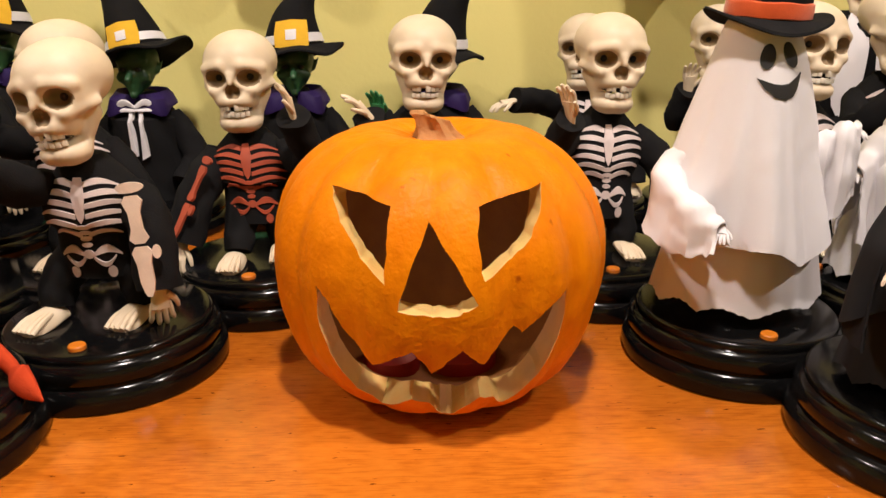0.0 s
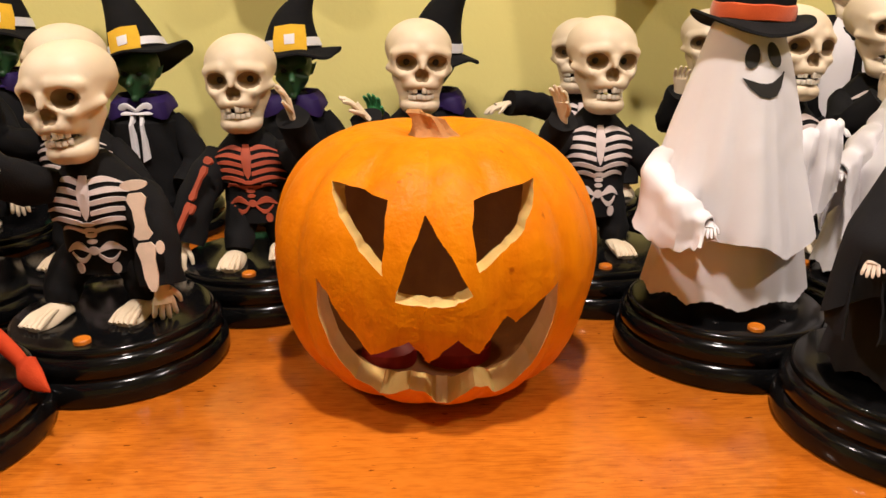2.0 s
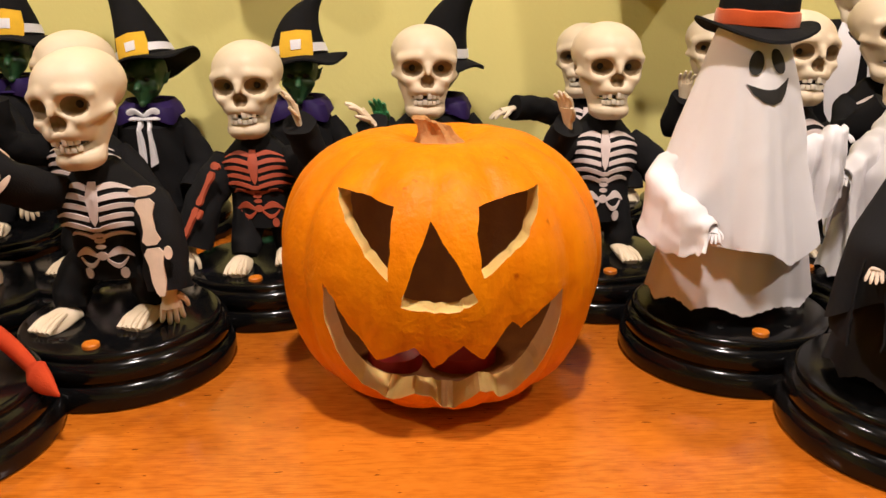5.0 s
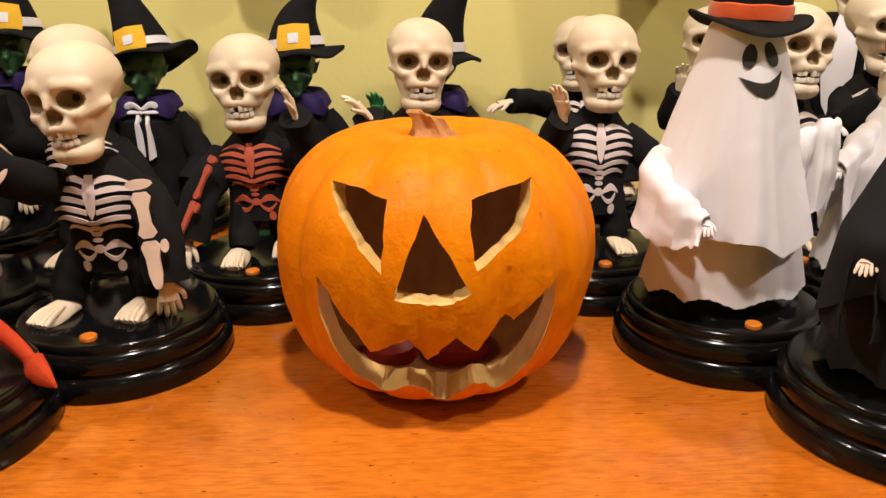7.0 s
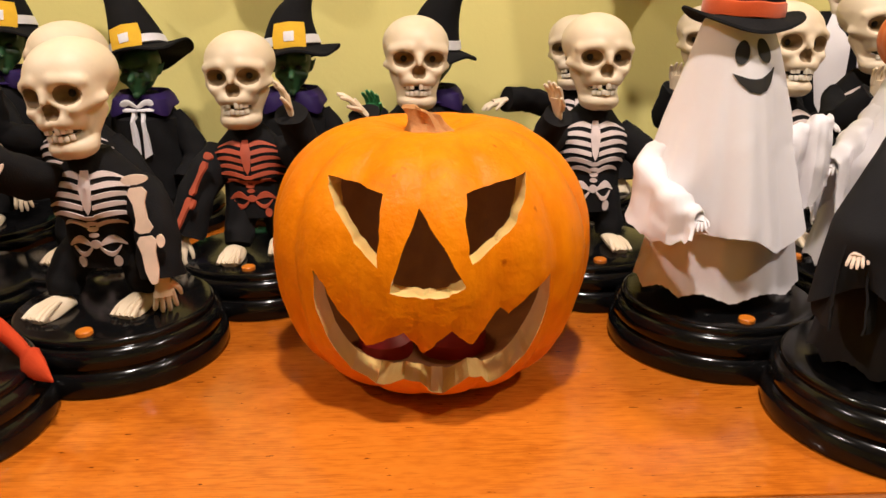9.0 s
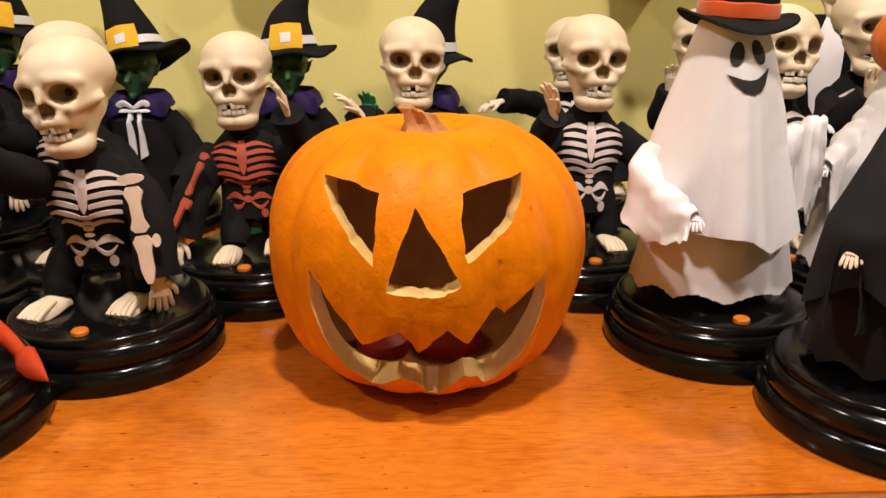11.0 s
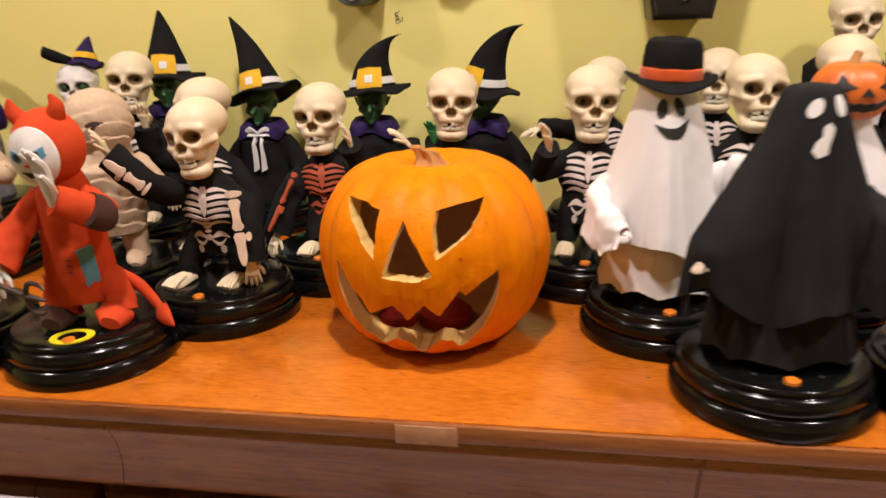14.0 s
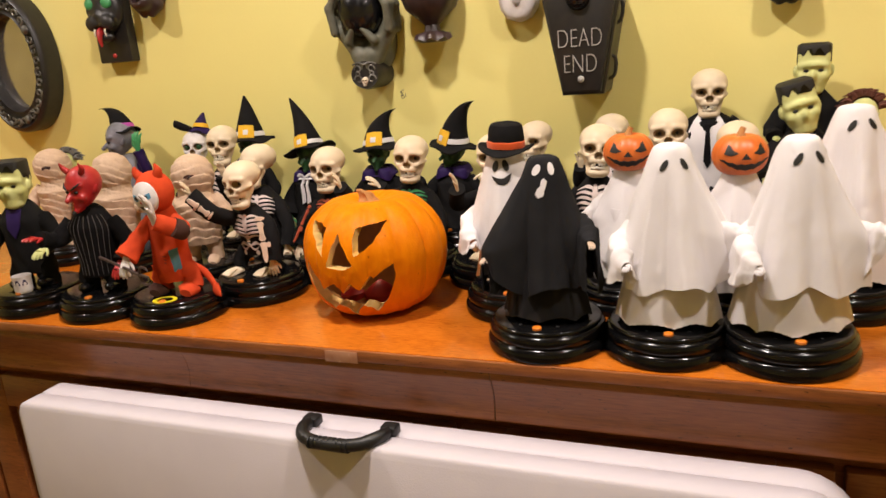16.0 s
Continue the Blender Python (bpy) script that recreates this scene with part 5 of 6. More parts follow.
def suited_skeleton():
    s = skeleton(13, chin=(0.0, -0.005, 0.240), yaw=4, pitch=4, roll=0, print_front=False, left=((-0.060, 0.0, 0.165), (-0.062, -0.02, 0.125)), right=((0.060, 0.0, 0.165), (0.062, -0.02, 0.125)), lw=0.019)
    at = torso_fn([0.07, 0.15, 0.21, 0.236, 0.25], [0.046, 0.050, 0.055, 0.042, 0.018], [0.036, 0.038, 0.040, 0.030, 0.018], [0] * 5, [0.008, 0.01, 0.012, 0.014, 0.016], 3, 0.03)
    torso(s.at("jacket"), at, 0.07, 0.248, "cloth")
    s.at("shirt_front").add(patch([(-0.70, 0.246), (0.70, 0.246), (0.85, 0.20), (0.70, 0.14), (0.25, 0.10), (-0.25, 0.10), (-0.70, 0.14), (-0.85, 0.20)], at, 8, 0.0040), "white")
    s.at("necktie").add(patch([(-0.08, 0.232), (0.08, 0.232), (0.06, 0.222), (0.12, 0.165), (0, 0.150), (-0.12, 0.165), (-0.06, 0.222)], at, 8, 0.0065), "suit")
    for sg in (-1, 1):
        s.at("lapel").add(patch([(sg * 0.90, 0.240), (sg * 1.25, 0.244), (sg * 1.60, 0.228), (sg * 1.35, 0.205), (sg * 1.00, 0.15)][::sg], lambda u, v, o: at(u, v, o + 0.005 + 0.012 * max(0, (v - 0.2) * 20)), 4, 0.0018), "cloth")
    return s


figurine("skeleton_figurine", suited_skeleton(), 0.605, 1.062, 0, "tall ivory skeleton in black jacket, white shirt and dark tie", group=SK)


# ghosts
GH = "ghost figurines"
s, at = ghost_form(21, 0.256, arms=((-1.20, 0.130, 0.068, 0.55, 0.034),), hem=0.094, lean=(-0.010, -0.004), head=0.032, skirt=0.062, flat=0.8, skirt_low=0.009,
                   sleeves=(([(-0.034, 0.004, 0.176), (-0.064, -0.014, 0.142), (-0.056, -0.050, 0.124), (-0.044, -0.066, 0.116)], (0.02, 0.034, 0.030, 0.012)),
                            ([(0.016, -0.002, 0.156), (0.040, -0.006, 0.160), (0.058, -0.010, 0.168), (0.072, -0.012, 0.176)], (0.054, 0.060, 0.060, 0.046))))
face_patch(s, at, [slanted(-0.22, 0.2285, 0.16, 0.0082, 0.0015, 18), slanted(0.28, 0.2295, 0.16, 0.0082, -0.0022, 18)], "dark")
s["painted_mouth"] = Shape().add(patch(mouth_shape(0.06, 0.2085, 0.46, 0.0105), at, 5, 0.0010), "dark")
bowler_hat(s, turned((-0.006, -0.002, 0.250), 0, 2, 3, 0.84))
figurine("ghost_figurine", s, 0.325, 0.698, 0, "white cloth ghost with black bowler hat and orange band", group=GH)

s, at = ghost_form(22, 0.262, "ghostblack", arms=((-1.05, 0.136, 0.086, 0.42, 0.040), (1.25, 0.150, 0.060, 0.40, 0.055)), hem=0.082, lean=(0.006, -0.008), fist_mat="bonew", skirt=0.060, flat=0.72,
                   sleeves=(([(-0.026, 0.004, 0.186), (-0.060, -0.018, 0.146), (-0.076, -0.040, 0.126)], (0.04, 0.060, 0.044)),
                            ([(0.026, 0.004, 0.188), (0.056, -0.010, 0.164), (0.070, -0.042, 0.152)], (0.05, 0.070, 0.066))))
face_patch(s, at, [ring2d(-0.16, 0.2455, 0.22, 0.0068, 16, 0.01), ring2d(0.60, 0.2465, 0.17, 0.0080, 16)], "white")
s["painted_mouth"] = Shape().add(patch([(0.10 + x, 0.222 + y) for x, y in ((0.12, 0.013), (0.26, 0.009), (0.20, 0.002), (0.14, -0.003), (0.10, -0.010), (-0.10, -0.013), (-0.22, -0.008), (-0.16, -0.001), (-0.02, 0.003), (0.0, 0.010))], at, 5, 0.0010), "white")
figurine("ghost_figurine", s, 0.403, 0.568, 0, "black cloth ghost with white eyes and mouth, near the edge", group=GH)

for sd, x, y, tn, h, sz in ((23, 0.567, 0.575, 6, 0.272, 1.0), (27, 0.716, 0.575, 10, 0.272, 1.02), (31, 0.800, 0.770, 4, 0.272, 1.06)):
    s, at = ghost_form(sd, h, arms=((-1.25, 0.138, 0.064, 0.45, 0.040), (1.26, 0.152, 0.080, 0.34, 0.050)), hem=0.090, lean=(0.004, -0.004), head=0.030, skirt=0.068, flat=0.70,
                       sleeves=(([(-0.030, 0.002, 0.182), (-0.060, -0.018, 0.152), (-0.060, -0.046, 0.138), (-0.052, -0.064, 0.128)], (0.03, 0.040, 0.040, 0.014)),
                                ([(0.030, 0.002, 0.184), (0.058, -0.012, 0.164), (0.082, -0.026, 0.158), (0.100, -0.036, 0.160)], (0.05, 0.062, 0.048, 0.010))))
    face_patch(s, at, [slanted(-0.28, 0.247, 0.17, 0.0058, 0.0042), slanted(0.56, 0.248, 0.17, 0.0058, -0.0042)], "dark")
    figurine("ghost_figurine", s, x, y, tn, "plain white cloth ghost with two dark eyes", group=GH, size=sz)


def pumpkin_head(s, m):
    t = Shape()
    a = np.linspace(0, 2 * math.pi, 80, endpoint=False)

    def at(u, v, o=0.0):
        ph = v
        r = (0.037 + o) * math.cos(ph) ** 0.9 * (1 + 0.045 * abs(math.sin(u * 5)) - 0.02)
        return (r * math.sin(u), -r * math.cos(u), 0.030 + (0.031 + o) * math.sin(ph) - 0.006 * math.exp(-((abs(ph) - 1.5) / 0.3) ** 2) * (1 if ph > 0 else -1))
    rings = [[at(u, ph) for u in a] for ph in np.linspace(-1.52, 1.52, 28)]
    t.add(loft(rings), "pumpred")
    for sg in (-1, 1):
        t.add(patch([(sg * 0.72, 0.62), (sg * 0.26, 0.20), (sg * 0.50, 0.10), (sg * 0.80, 0.16)][::-sg], at, 4, 0.0009), "dark")
    t.add(patch([(-0.17, -0.06), (0.17, -0.06), (0.0, 0.20)], at, 4, 0.0009), "dark")
    top = [(u, -0.36 + 0.34 * (u / 0.95) ** 2 + (0.06 if k % 2 else 0)) for k, u in enumerate(np.linspace(-0.95, 0.95, 13))]
    line = [(u, (v - 0.08 - 0.02 * math.cos(u * 2))) for u, v in top]
    t.add(strip(line, [0.02, 0.13, 0.17, 0.13, 0.02], at, 0.0009), "dark")
    t.add(tube([(0, 0, 0.052), (0.001, 0.001, 0.060), (0.004, 0.002, 0.067)], [0.008, 0.0045, 0.004], 10, 6), "stem")
    s["pumpkin_head"] = Shape().merge(t, m)


for sd, x, y, tn in ((41, 0.498, 0.748, 0), (43, 0.655, 0.705, 6)):
    s, at = ghost_form(sd, 0.220, arms=((-1.35, 0.132, 0.062, 0.42, 0.050), (1.35, 0.132, 0.062, 0.42, 0.050)), hem=0.076, head=0.026,
                       sleeves=[([(sx * 0.018, 0.0, 0.186), (sx * 0.044, -0.004, 0.158), (sx * 0.072, -0.014, 0.130)], (0.05, 0.060, 0.054)) for sx in (-1, 1)])
    pumpkin_head(s, turned((0, -0.004, 0.203), 6, 0, 0, 1.0))
    figurine("pumpkin_ghost_figurine", s, x, y, tn, "white cloth ghost with orange carved pumpkin head", group="pumpkin-headed figurines")


# witches
def witch(seed, face_yaw=0, bend=1.0, way=(1, 0), height=0.185, hat_tilt=(0, 0), green_hand=None, hand_up=None, hat_h=0.085, brim=0.058, tie=True):
    s = Doll("robe")
    at = torso_fn([PLATE, 0.08, 0.13, height - 0.030, height - 0.008, height], [0.052, 0.046, 0.042, 0.040, 0.022, 0.014], [0.045, 0.040, 0.036, 0.030, 0.020, 0.014], [0] * 6, [0.0] * 6, seed, 0.07)
    torso(s, at, PLATE, height, "cloth", 34, 60)
    s.at("head").merge(hag_head("green"), turned((0, -0.004, height - 0.008), face_yaw, 0, 0, 0.070))
    rings = []
    n = 56
    for k, (r, z) in enumerate(((0.018, height - 0.006), (0.026, height + 0.002), (0.031, height - 0.004), (0.035, height - 0.014), (0.0345, height - 0.016), (0.031, height - 0.013), (0.019, height - 0.010))):
        ring = []
        for j in range(n):
            q = 2 * math.pi * j / n
            # the collar is open in front and ends in two points
            gap = math.exp(-(min(q, 2 * math.pi - q) / 0.30) ** 2)
            point = math.exp(-((min(q, 2 * math.pi - q) - 0.75) / 0.28) ** 2)
            rr = r * (1 + (0.22 * point - 0.35 * gap if k in (2, 3, 4) else 0))
            ring.append((rr * 1.12 * math.sin(q), -rr * 0.95 * math.cos(q), z - (0.008 * point if k in (3, 4) else 0) - 0.004 * max(0, math.cos(q))))
        rings.append(ring)
    s.at("collar").add(loft(rings, (False, False)), "purple")
    if tie:
        s.at("ribbon")
        f = lambda u, v, o: at(u, v, o + 0.004)
        for u in (-0.16, 0.10):
            s.add(patch([(u - 0.02, height - 0.018), (u + 0.10, height - 0.018), (u + 0.20, height - 0.070), (u + 0.02, height - 0.075)], f, 4, 0.0022), "satin")
        for sg in (-1, 1):
            s.add(tube([at(0, height - 0.016, 0.008), at(sg * 0.35, height - 0.010, 0.010), at(sg * 0.6, height - 0.018, 0.008), at(0, height - 0.019, 0.009)], [0.002, 0.004, 0.004, 0.002], 8, 12, 0.5), "satin")
    for sx in (-1, 1):
        e, w, hm = (sx * 0.058, -0.012, height - 0.075), (sx * 0.050, -0.034, height - 0.105), "ggreen"
        d = (0, -0.2, -1)
        if hand_up == sx:
            e, w, d = (sx * 0.062, -0.02, height - 0.060), (sx * 0.070, -0.045, height - 0.030), (0.1 * sx, -0.2, 1)
        sleeve(s, [(sx * 0.030, 0, height - 0.030), e, w], [0.015, 0.017, 0.018, 0.020], hand_way=d, hand_mat=hm, hs=1.1)
    witch_hat(s, turned((0, 0.004, height + 0.043), face_yaw, hat_tilt[0], hat_tilt[1]), bend, way, h=hat_h, brim=brim)
    return s


WG = "witch figurines"
figurine("witch_figurine", witch(51, -4, -0.45, (1, 0), 0.160, (-12, -15), hat_h=0.114, brim=0.064), -0.255, 1.064, 0, "green-faced witch in black robe, tall pointed hat with yellow buckle", group=WG)
figurine("witch_figurine", witch(52, 6, 0.95, (1, 0), 0.164, (-6, -5), hat_h=0.092, tie=False), -0.070, 1.046, 0, "green-faced witch in black robe, hat tip bent over", group=WG)
figurine("witch_figurine", witch(53, -40, 0.95, (0.9, 0.3), 0.163, (-2, 8), hand_up=-1, hat_h=0.114, tie=False), 0.098, 1.062, 0, "green-faced witch turned aside, curved pointed hat", group=WG)
figurine("witch_figurine", witch(54, 18, -0.1, (1, 0), 0.190, (-4, 2), hat_h=0.092, tie=False), -0.410, 1.062, 0, "green-faced witch near the wall with upright pointed hat", group=WG)


def zombie_witch():
    s = Doll("robe")
    at = torso_fn([PLATE, 0.1, 0.16, 0.19, 0.205], [0.046, 0.042, 0.042, 0.030, 0.014], [0.04, 0.036, 0.032, 0.024, 0.014], [0] * 5, [0] * 5, 7, 0.06)
    torso(s, at, PLATE, 0.205, "grey")
    s.at("head").merge(hag_head("grey"), turned((-0.004, -0.008, 0.192), -44, 0, 0, 0.096))
    witch_hat(s, turned((-0.004, 0.004, 0.262), 0, -6, -10), 1.1, (-1, 0), "magenta", False, 0.030, 0.088, "cloth", 0.046)
    sleeve(s, [(0.034, 0, 0.17), (0.062, -0.01, 0.165), (0.055, -0.02, 0.215)], [0.014, 0.016, 0.016], "purple", hand_way=(0, 0, 1), hand_mat="ggreen", hs=1.5)
    sleeve(s, [(-0.034, 0, 0.17), (-0.058, -0.01, 0.14), (-0.05, -0.03, 0.11)], [0.014, 0.016, 0.016], "purple", hand_way=(0, -0.3, -1), hand_mat="ggreen")
    return s


figurine("zombie_witch_figurine", zombie_witch(), -0.785, 1.065, 0, "grey-faced zombie witch in black hat with magenta band")


def painted_skull():
    s = skeleton(15, chin=(0, -0.004, 0.165), yaw=16, print_front=False)
    s2 = s
    s.parts[0][1].mats = ["mask" if m in ("bone", "tooth") else m for m in s.parts[0][1].mats]
    for sx in (-1, 1):
        s2.at("eye").merge(Shape().add(ball((0.160 * sx, -0.255, 0.562), (0.075, 0.06, 0.075), 14, 8), "green"), turned((0, 0.016, 0.165), 16, 0, 0, 0.089))
    witch_hat(s2, turned((0.012, 0.026, 0.252), 16, -14, 6), 0.1, (1, 0), "felt", False, 0.018, 0.042, "purple", 0.030)
    s2.at("bow").add(tube([(-0.050, 0.01, 0.272), (-0.030, 0.01, 0.264), (0.0, 0.006, 0.257)], [0.010, 0.011, 0.007], 12, 8, 0.6), "cloth")
    return s2


figurine("skull_witch_figurine", painted_skull(), -0.592, 1.080, 0, "white skull with green eyes and small purple hat")


# mummies
def mummy(seed, height=0.245, arm=1, peep=True):
    s = Doll("wrapped_body")
    w = wavy(seed, 0.03)

    H0 = height - 0.043
    zk = [0.07, 0.10, H0 - 0.052, H0 - 0.042, H0 - 0.034]
    rk = [0.036, 0.038, 0.043, 0.034, 0.031]

    def layer(z, a):
        q = (z + 0.014 * math.sin(a + seed) + 0.010 * noise.noise(Vector((1.3 * math.sin(a), 1.3 * math.cos(a), z * 11 + seed)))) / 0.0175
        return 0.0027 * (q % 1.0) ** 0.6 + 0.0016 * noise.noise(Vector((5 * math.sin(a), 5 * math.cos(a), z * 60 + seed)))

    def radius(z):
        r = np.interp(z, zk, rk)
        k = (z - H0) / 0.043
        return max(r if z < H0 else 0, 0.0395 * math.sqrt(max(0.0004, 1 - k * k)) if abs(k) < 1 else 0.001)
    seg = 72
    rings = []
    for z in np.linspace(0.07, height, 96):
        rings.append([((radius(z) + layer(z, a) * min(1, (height - z) / 0.012)) * (1 + 0.6 * w(a)) * math.sin(a), -(radius(z) + layer(z, a) * min(1, (height - z) / 0.012)) * 0.95 * math.cos(a), z) for a in (2 * math.pi * j / seg for j in range(seg))])
    s.add(loft(rings), "wrap")

    def at(u, v, o=0.0):
        r2 = radius(v) + 0.0016 + o
        return (r2 * math.sin(u), -r2 * 0.92 * math.cos(u), v)
    if peep:
        s.at("eye_slit").add(patch([(-0.10, height - 0.044), (0.12, height - 0.045), (0.35, height - 0.043), (0.40, height - 0.037), (0.1, height - 0.035), (-0.08, height - 0.038)], at, 4, 0.0020), "brown")
        s.at("eye").add(ball(at(0.15, height - 0.040, 0.0018), (0.0030, 0.002, 0.0022), 10, 6), "dark")
    for sx in (-1, 1):
        s.at("leg").add(tube([(sx * 0.018, 0, 0.085), (sx * 0.022, -0.004, 0.06), (sx * 0.024, -0.006, PLATE)], [0.018, 0.017, 0.015, 0.014], 16, 14, 1, 0.05), "wrap")
        foot(s, sx * 0.024, -0.02, sx * 8, "wrap", 1.1)
        up = sx == arm
        e, h = (sx * 0.055, -0.01, height - 0.115), (sx * 0.062, -0.045, height - 0.135 + (0.02 if up else -0.02))
        s.at("arm").add(tube([(sx * 0.034, 0, height - 0.088), e, h], [0.014, 0.0155, 0.014, 0.0155, 0.013], 16, 22, 1, 0.07), "wrap")
        s.add(ball(h, (0.013, 0.014, 0.013), 14, 9), "wrap")
    return s


for sd, x, y, tn, ht in ((61, -0.340, 0.762, 20, 0.246), (62, -0.595, 0.815, 24, 0.246), (63, -0.815, 0.862, 18, 0.252)):
    figurine("mummy_figurine", mummy(sd, ht, peep=sd != 62), x, y, tn, "beige gauze-wrapped mummy" + (" with one eye showing" if sd != 62 else " with its eyes covered"), group="mummy figurines")


# monsters, devils
def monster(seed, height, yaw=0, collar="purple", cup=False, roll=0):
    s = Doll("coat")
    at = torso_fn([0.06, 0.10, height - 0.035, height - 0.010, height], [0.036, 0.040, 0.046, 0.026, 0.015], [0.030, 0.032, 0.032, 0.022, 0.015], [0] * 5, [0] * 5, seed, 0.05)
    torso(s, at, 0.06, height, "cloth")
    s.at("head").merge(monster_head(), turned((0, -0.008, height - 0.012), yaw, 0, roll, 0.086))
    s.at("collar").add(patch([(-0.5, height - 0.012), (0.5, height - 0.012), (0.25, height - 0.045), (0, height - 0.065), (-0.25, height - 0.045)], lambda u, v, o: at(u, v, o + 0.003), 5, 0.0015), collar)
    for sx in (-1, 1):
        s.at("trouser_leg").add(tube([(sx * 0.020, 0, 0.085), (sx * 0.026, -0.004, 0.06), (sx * 0.027, -0.006, PLATE)], [0.020, 0.020, 0.018], 16, 10, 1, 0.05), "cloth")
        s.at("boot").add(ball((sx * 0.027, -0.016, PLATE + 0.009), (0.014, 0.024, 0.011), 16, 10), "base")
        sleeve(s, [(sx * 0.036, 0, height - 0.032), (sx * 0.062, -0.012, height - 0.072), (sx * 0.058, -0.042, height - 0.082)], [0.017, 0.018, 0.016, 0.017], hand_mat="pale", hs=1.1)
    if cup:
        s.at("cup").add(lathe([(0.0135, PLATE), (0.017, PLATE + 0.032), (0.0165, PLATE + 0.032), (0.0155, PLATE + 0.004)], 28), "mask", pose(0.004, -0.052, 0))
        for u in (-0.75, 0.05, 0.85):
            on = lambda a, v, o: (0.004 + (0.0138 + 0.0034 * v / 0.032 + o) * math.sin(a), -0.052 - (0.0138 + 0.0034 * v / 0.032 + o) * math.cos(a), PLATE + v)
            s.at("painted_ghost").add(patch([(u - 0.30, 0.006), (u + 0.28, 0.006), (u + 0.30, 0.018), (u + 0.12, 0.026), (u - 0.14, 0.026), (u - 0.30, 0.017)], on, 3, 0.0004), "purple")
            s.add(patch(ring2d(u, 0.018, 0.17, 0.0045, 12), on, 2, 0.0008), "mask")
    return s


figurine("monster_figurine", monster(71, 0.196, 10, cup=True), -0.590, 0.578, 16, "pale green monster with black hair, black coat and white cup")
figurine("monster_figurine", monster(72, 0.236, 8, "suit", roll=-14), 0.758, 0.955, 0, "pale green monster in black coat, head tilted")
figurine("monster_figurine", monster(73, 0.285, -6, "suit"), 0.778, 1.085, 0, "taller pale green monster in black coat near the wall")


def devil():
    s = Doll("jacket")
    at = torso_fn([0.06, 0.10, 0.15, 0.178, 0.188], [0.034, 0.036, 0.044, 0.026, 0.014], [0.030, 0.030, 0.031, 0.022, 0.014], [0] * 5, [0] * 5, 8, 0.04)
    torso(s, at, 0.06, 0.188, "suit")
    s.at("pinstripe")
    for i in range(9):
        u = -1.0 + i * 0.25
        s.add(tube([at(u, z, 0.0004) for z in (0.064, 0.09, 0.12, 0.15, 0.172)], [0.0005, 0.0005], 5, 14), "stripe")
    h = hag_head("red", "dark")
    for sg in (-1, 1):
        h.add(tube([(0.20 * sg, -0.12, 0.88), (0.30 * sg, -0.16, 0.98), (0.30 * sg, -0.22, 1.10)], [0.07, 0.055, 0.012], 12, 10), "red")
        h.add(tube([(0.06 * sg, -0.375, 0.55), (0.15 * sg, -0.345, 0.60), (0.25 * sg, -0.26, 0.68)], [0.012, 0.03, 0.008], 8, 8), "dark")
    h.add(tube([(0, -0.36, 0.075), (0, -0.40, 0.03), (0, -0.40, -0.02)], [0.05, 0.035, 0.008], 8, 8), "dark")
    s.at("head").merge(h, turned((0.004, -0.006, 0.178), -22, 3, 0, 0.082))
    for sx in (-1, 1):
        s.at("trouser_leg").add(tube([(sx * 0.018, 0, 0.085), (sx * 0.024, -0.004, 0.06), (sx * 0.025, -0.006, PLATE)], [0.019, 0.018, 0.016], 16, 10, 1, 0.05), "suit")
        s.at("shoe").add(ball((sx * 0.025, -0.016, PLATE + 0.008), (0.013, 0.023, 0.010), 16, 10), "base")
        e, w = ((sx * 0.062, -0.008, 0.118), (sx * 0.058, -0.035, 0.090)) if sx > 0 else ((-0.058, -0.02, 0.132), (-0.068, -0.052, 0.142))
        sleeve(s, [(sx * 0.036, 0, 0.158), e, w], [0.016, 0.017, 0.015, 0.016], "suit", hand_mat="red", hs=1.1)
    return s


figurine("devil_figurine", devil(), -0.424, 0.578, 16, "red-faced horned devil in dark pinstripe suit")


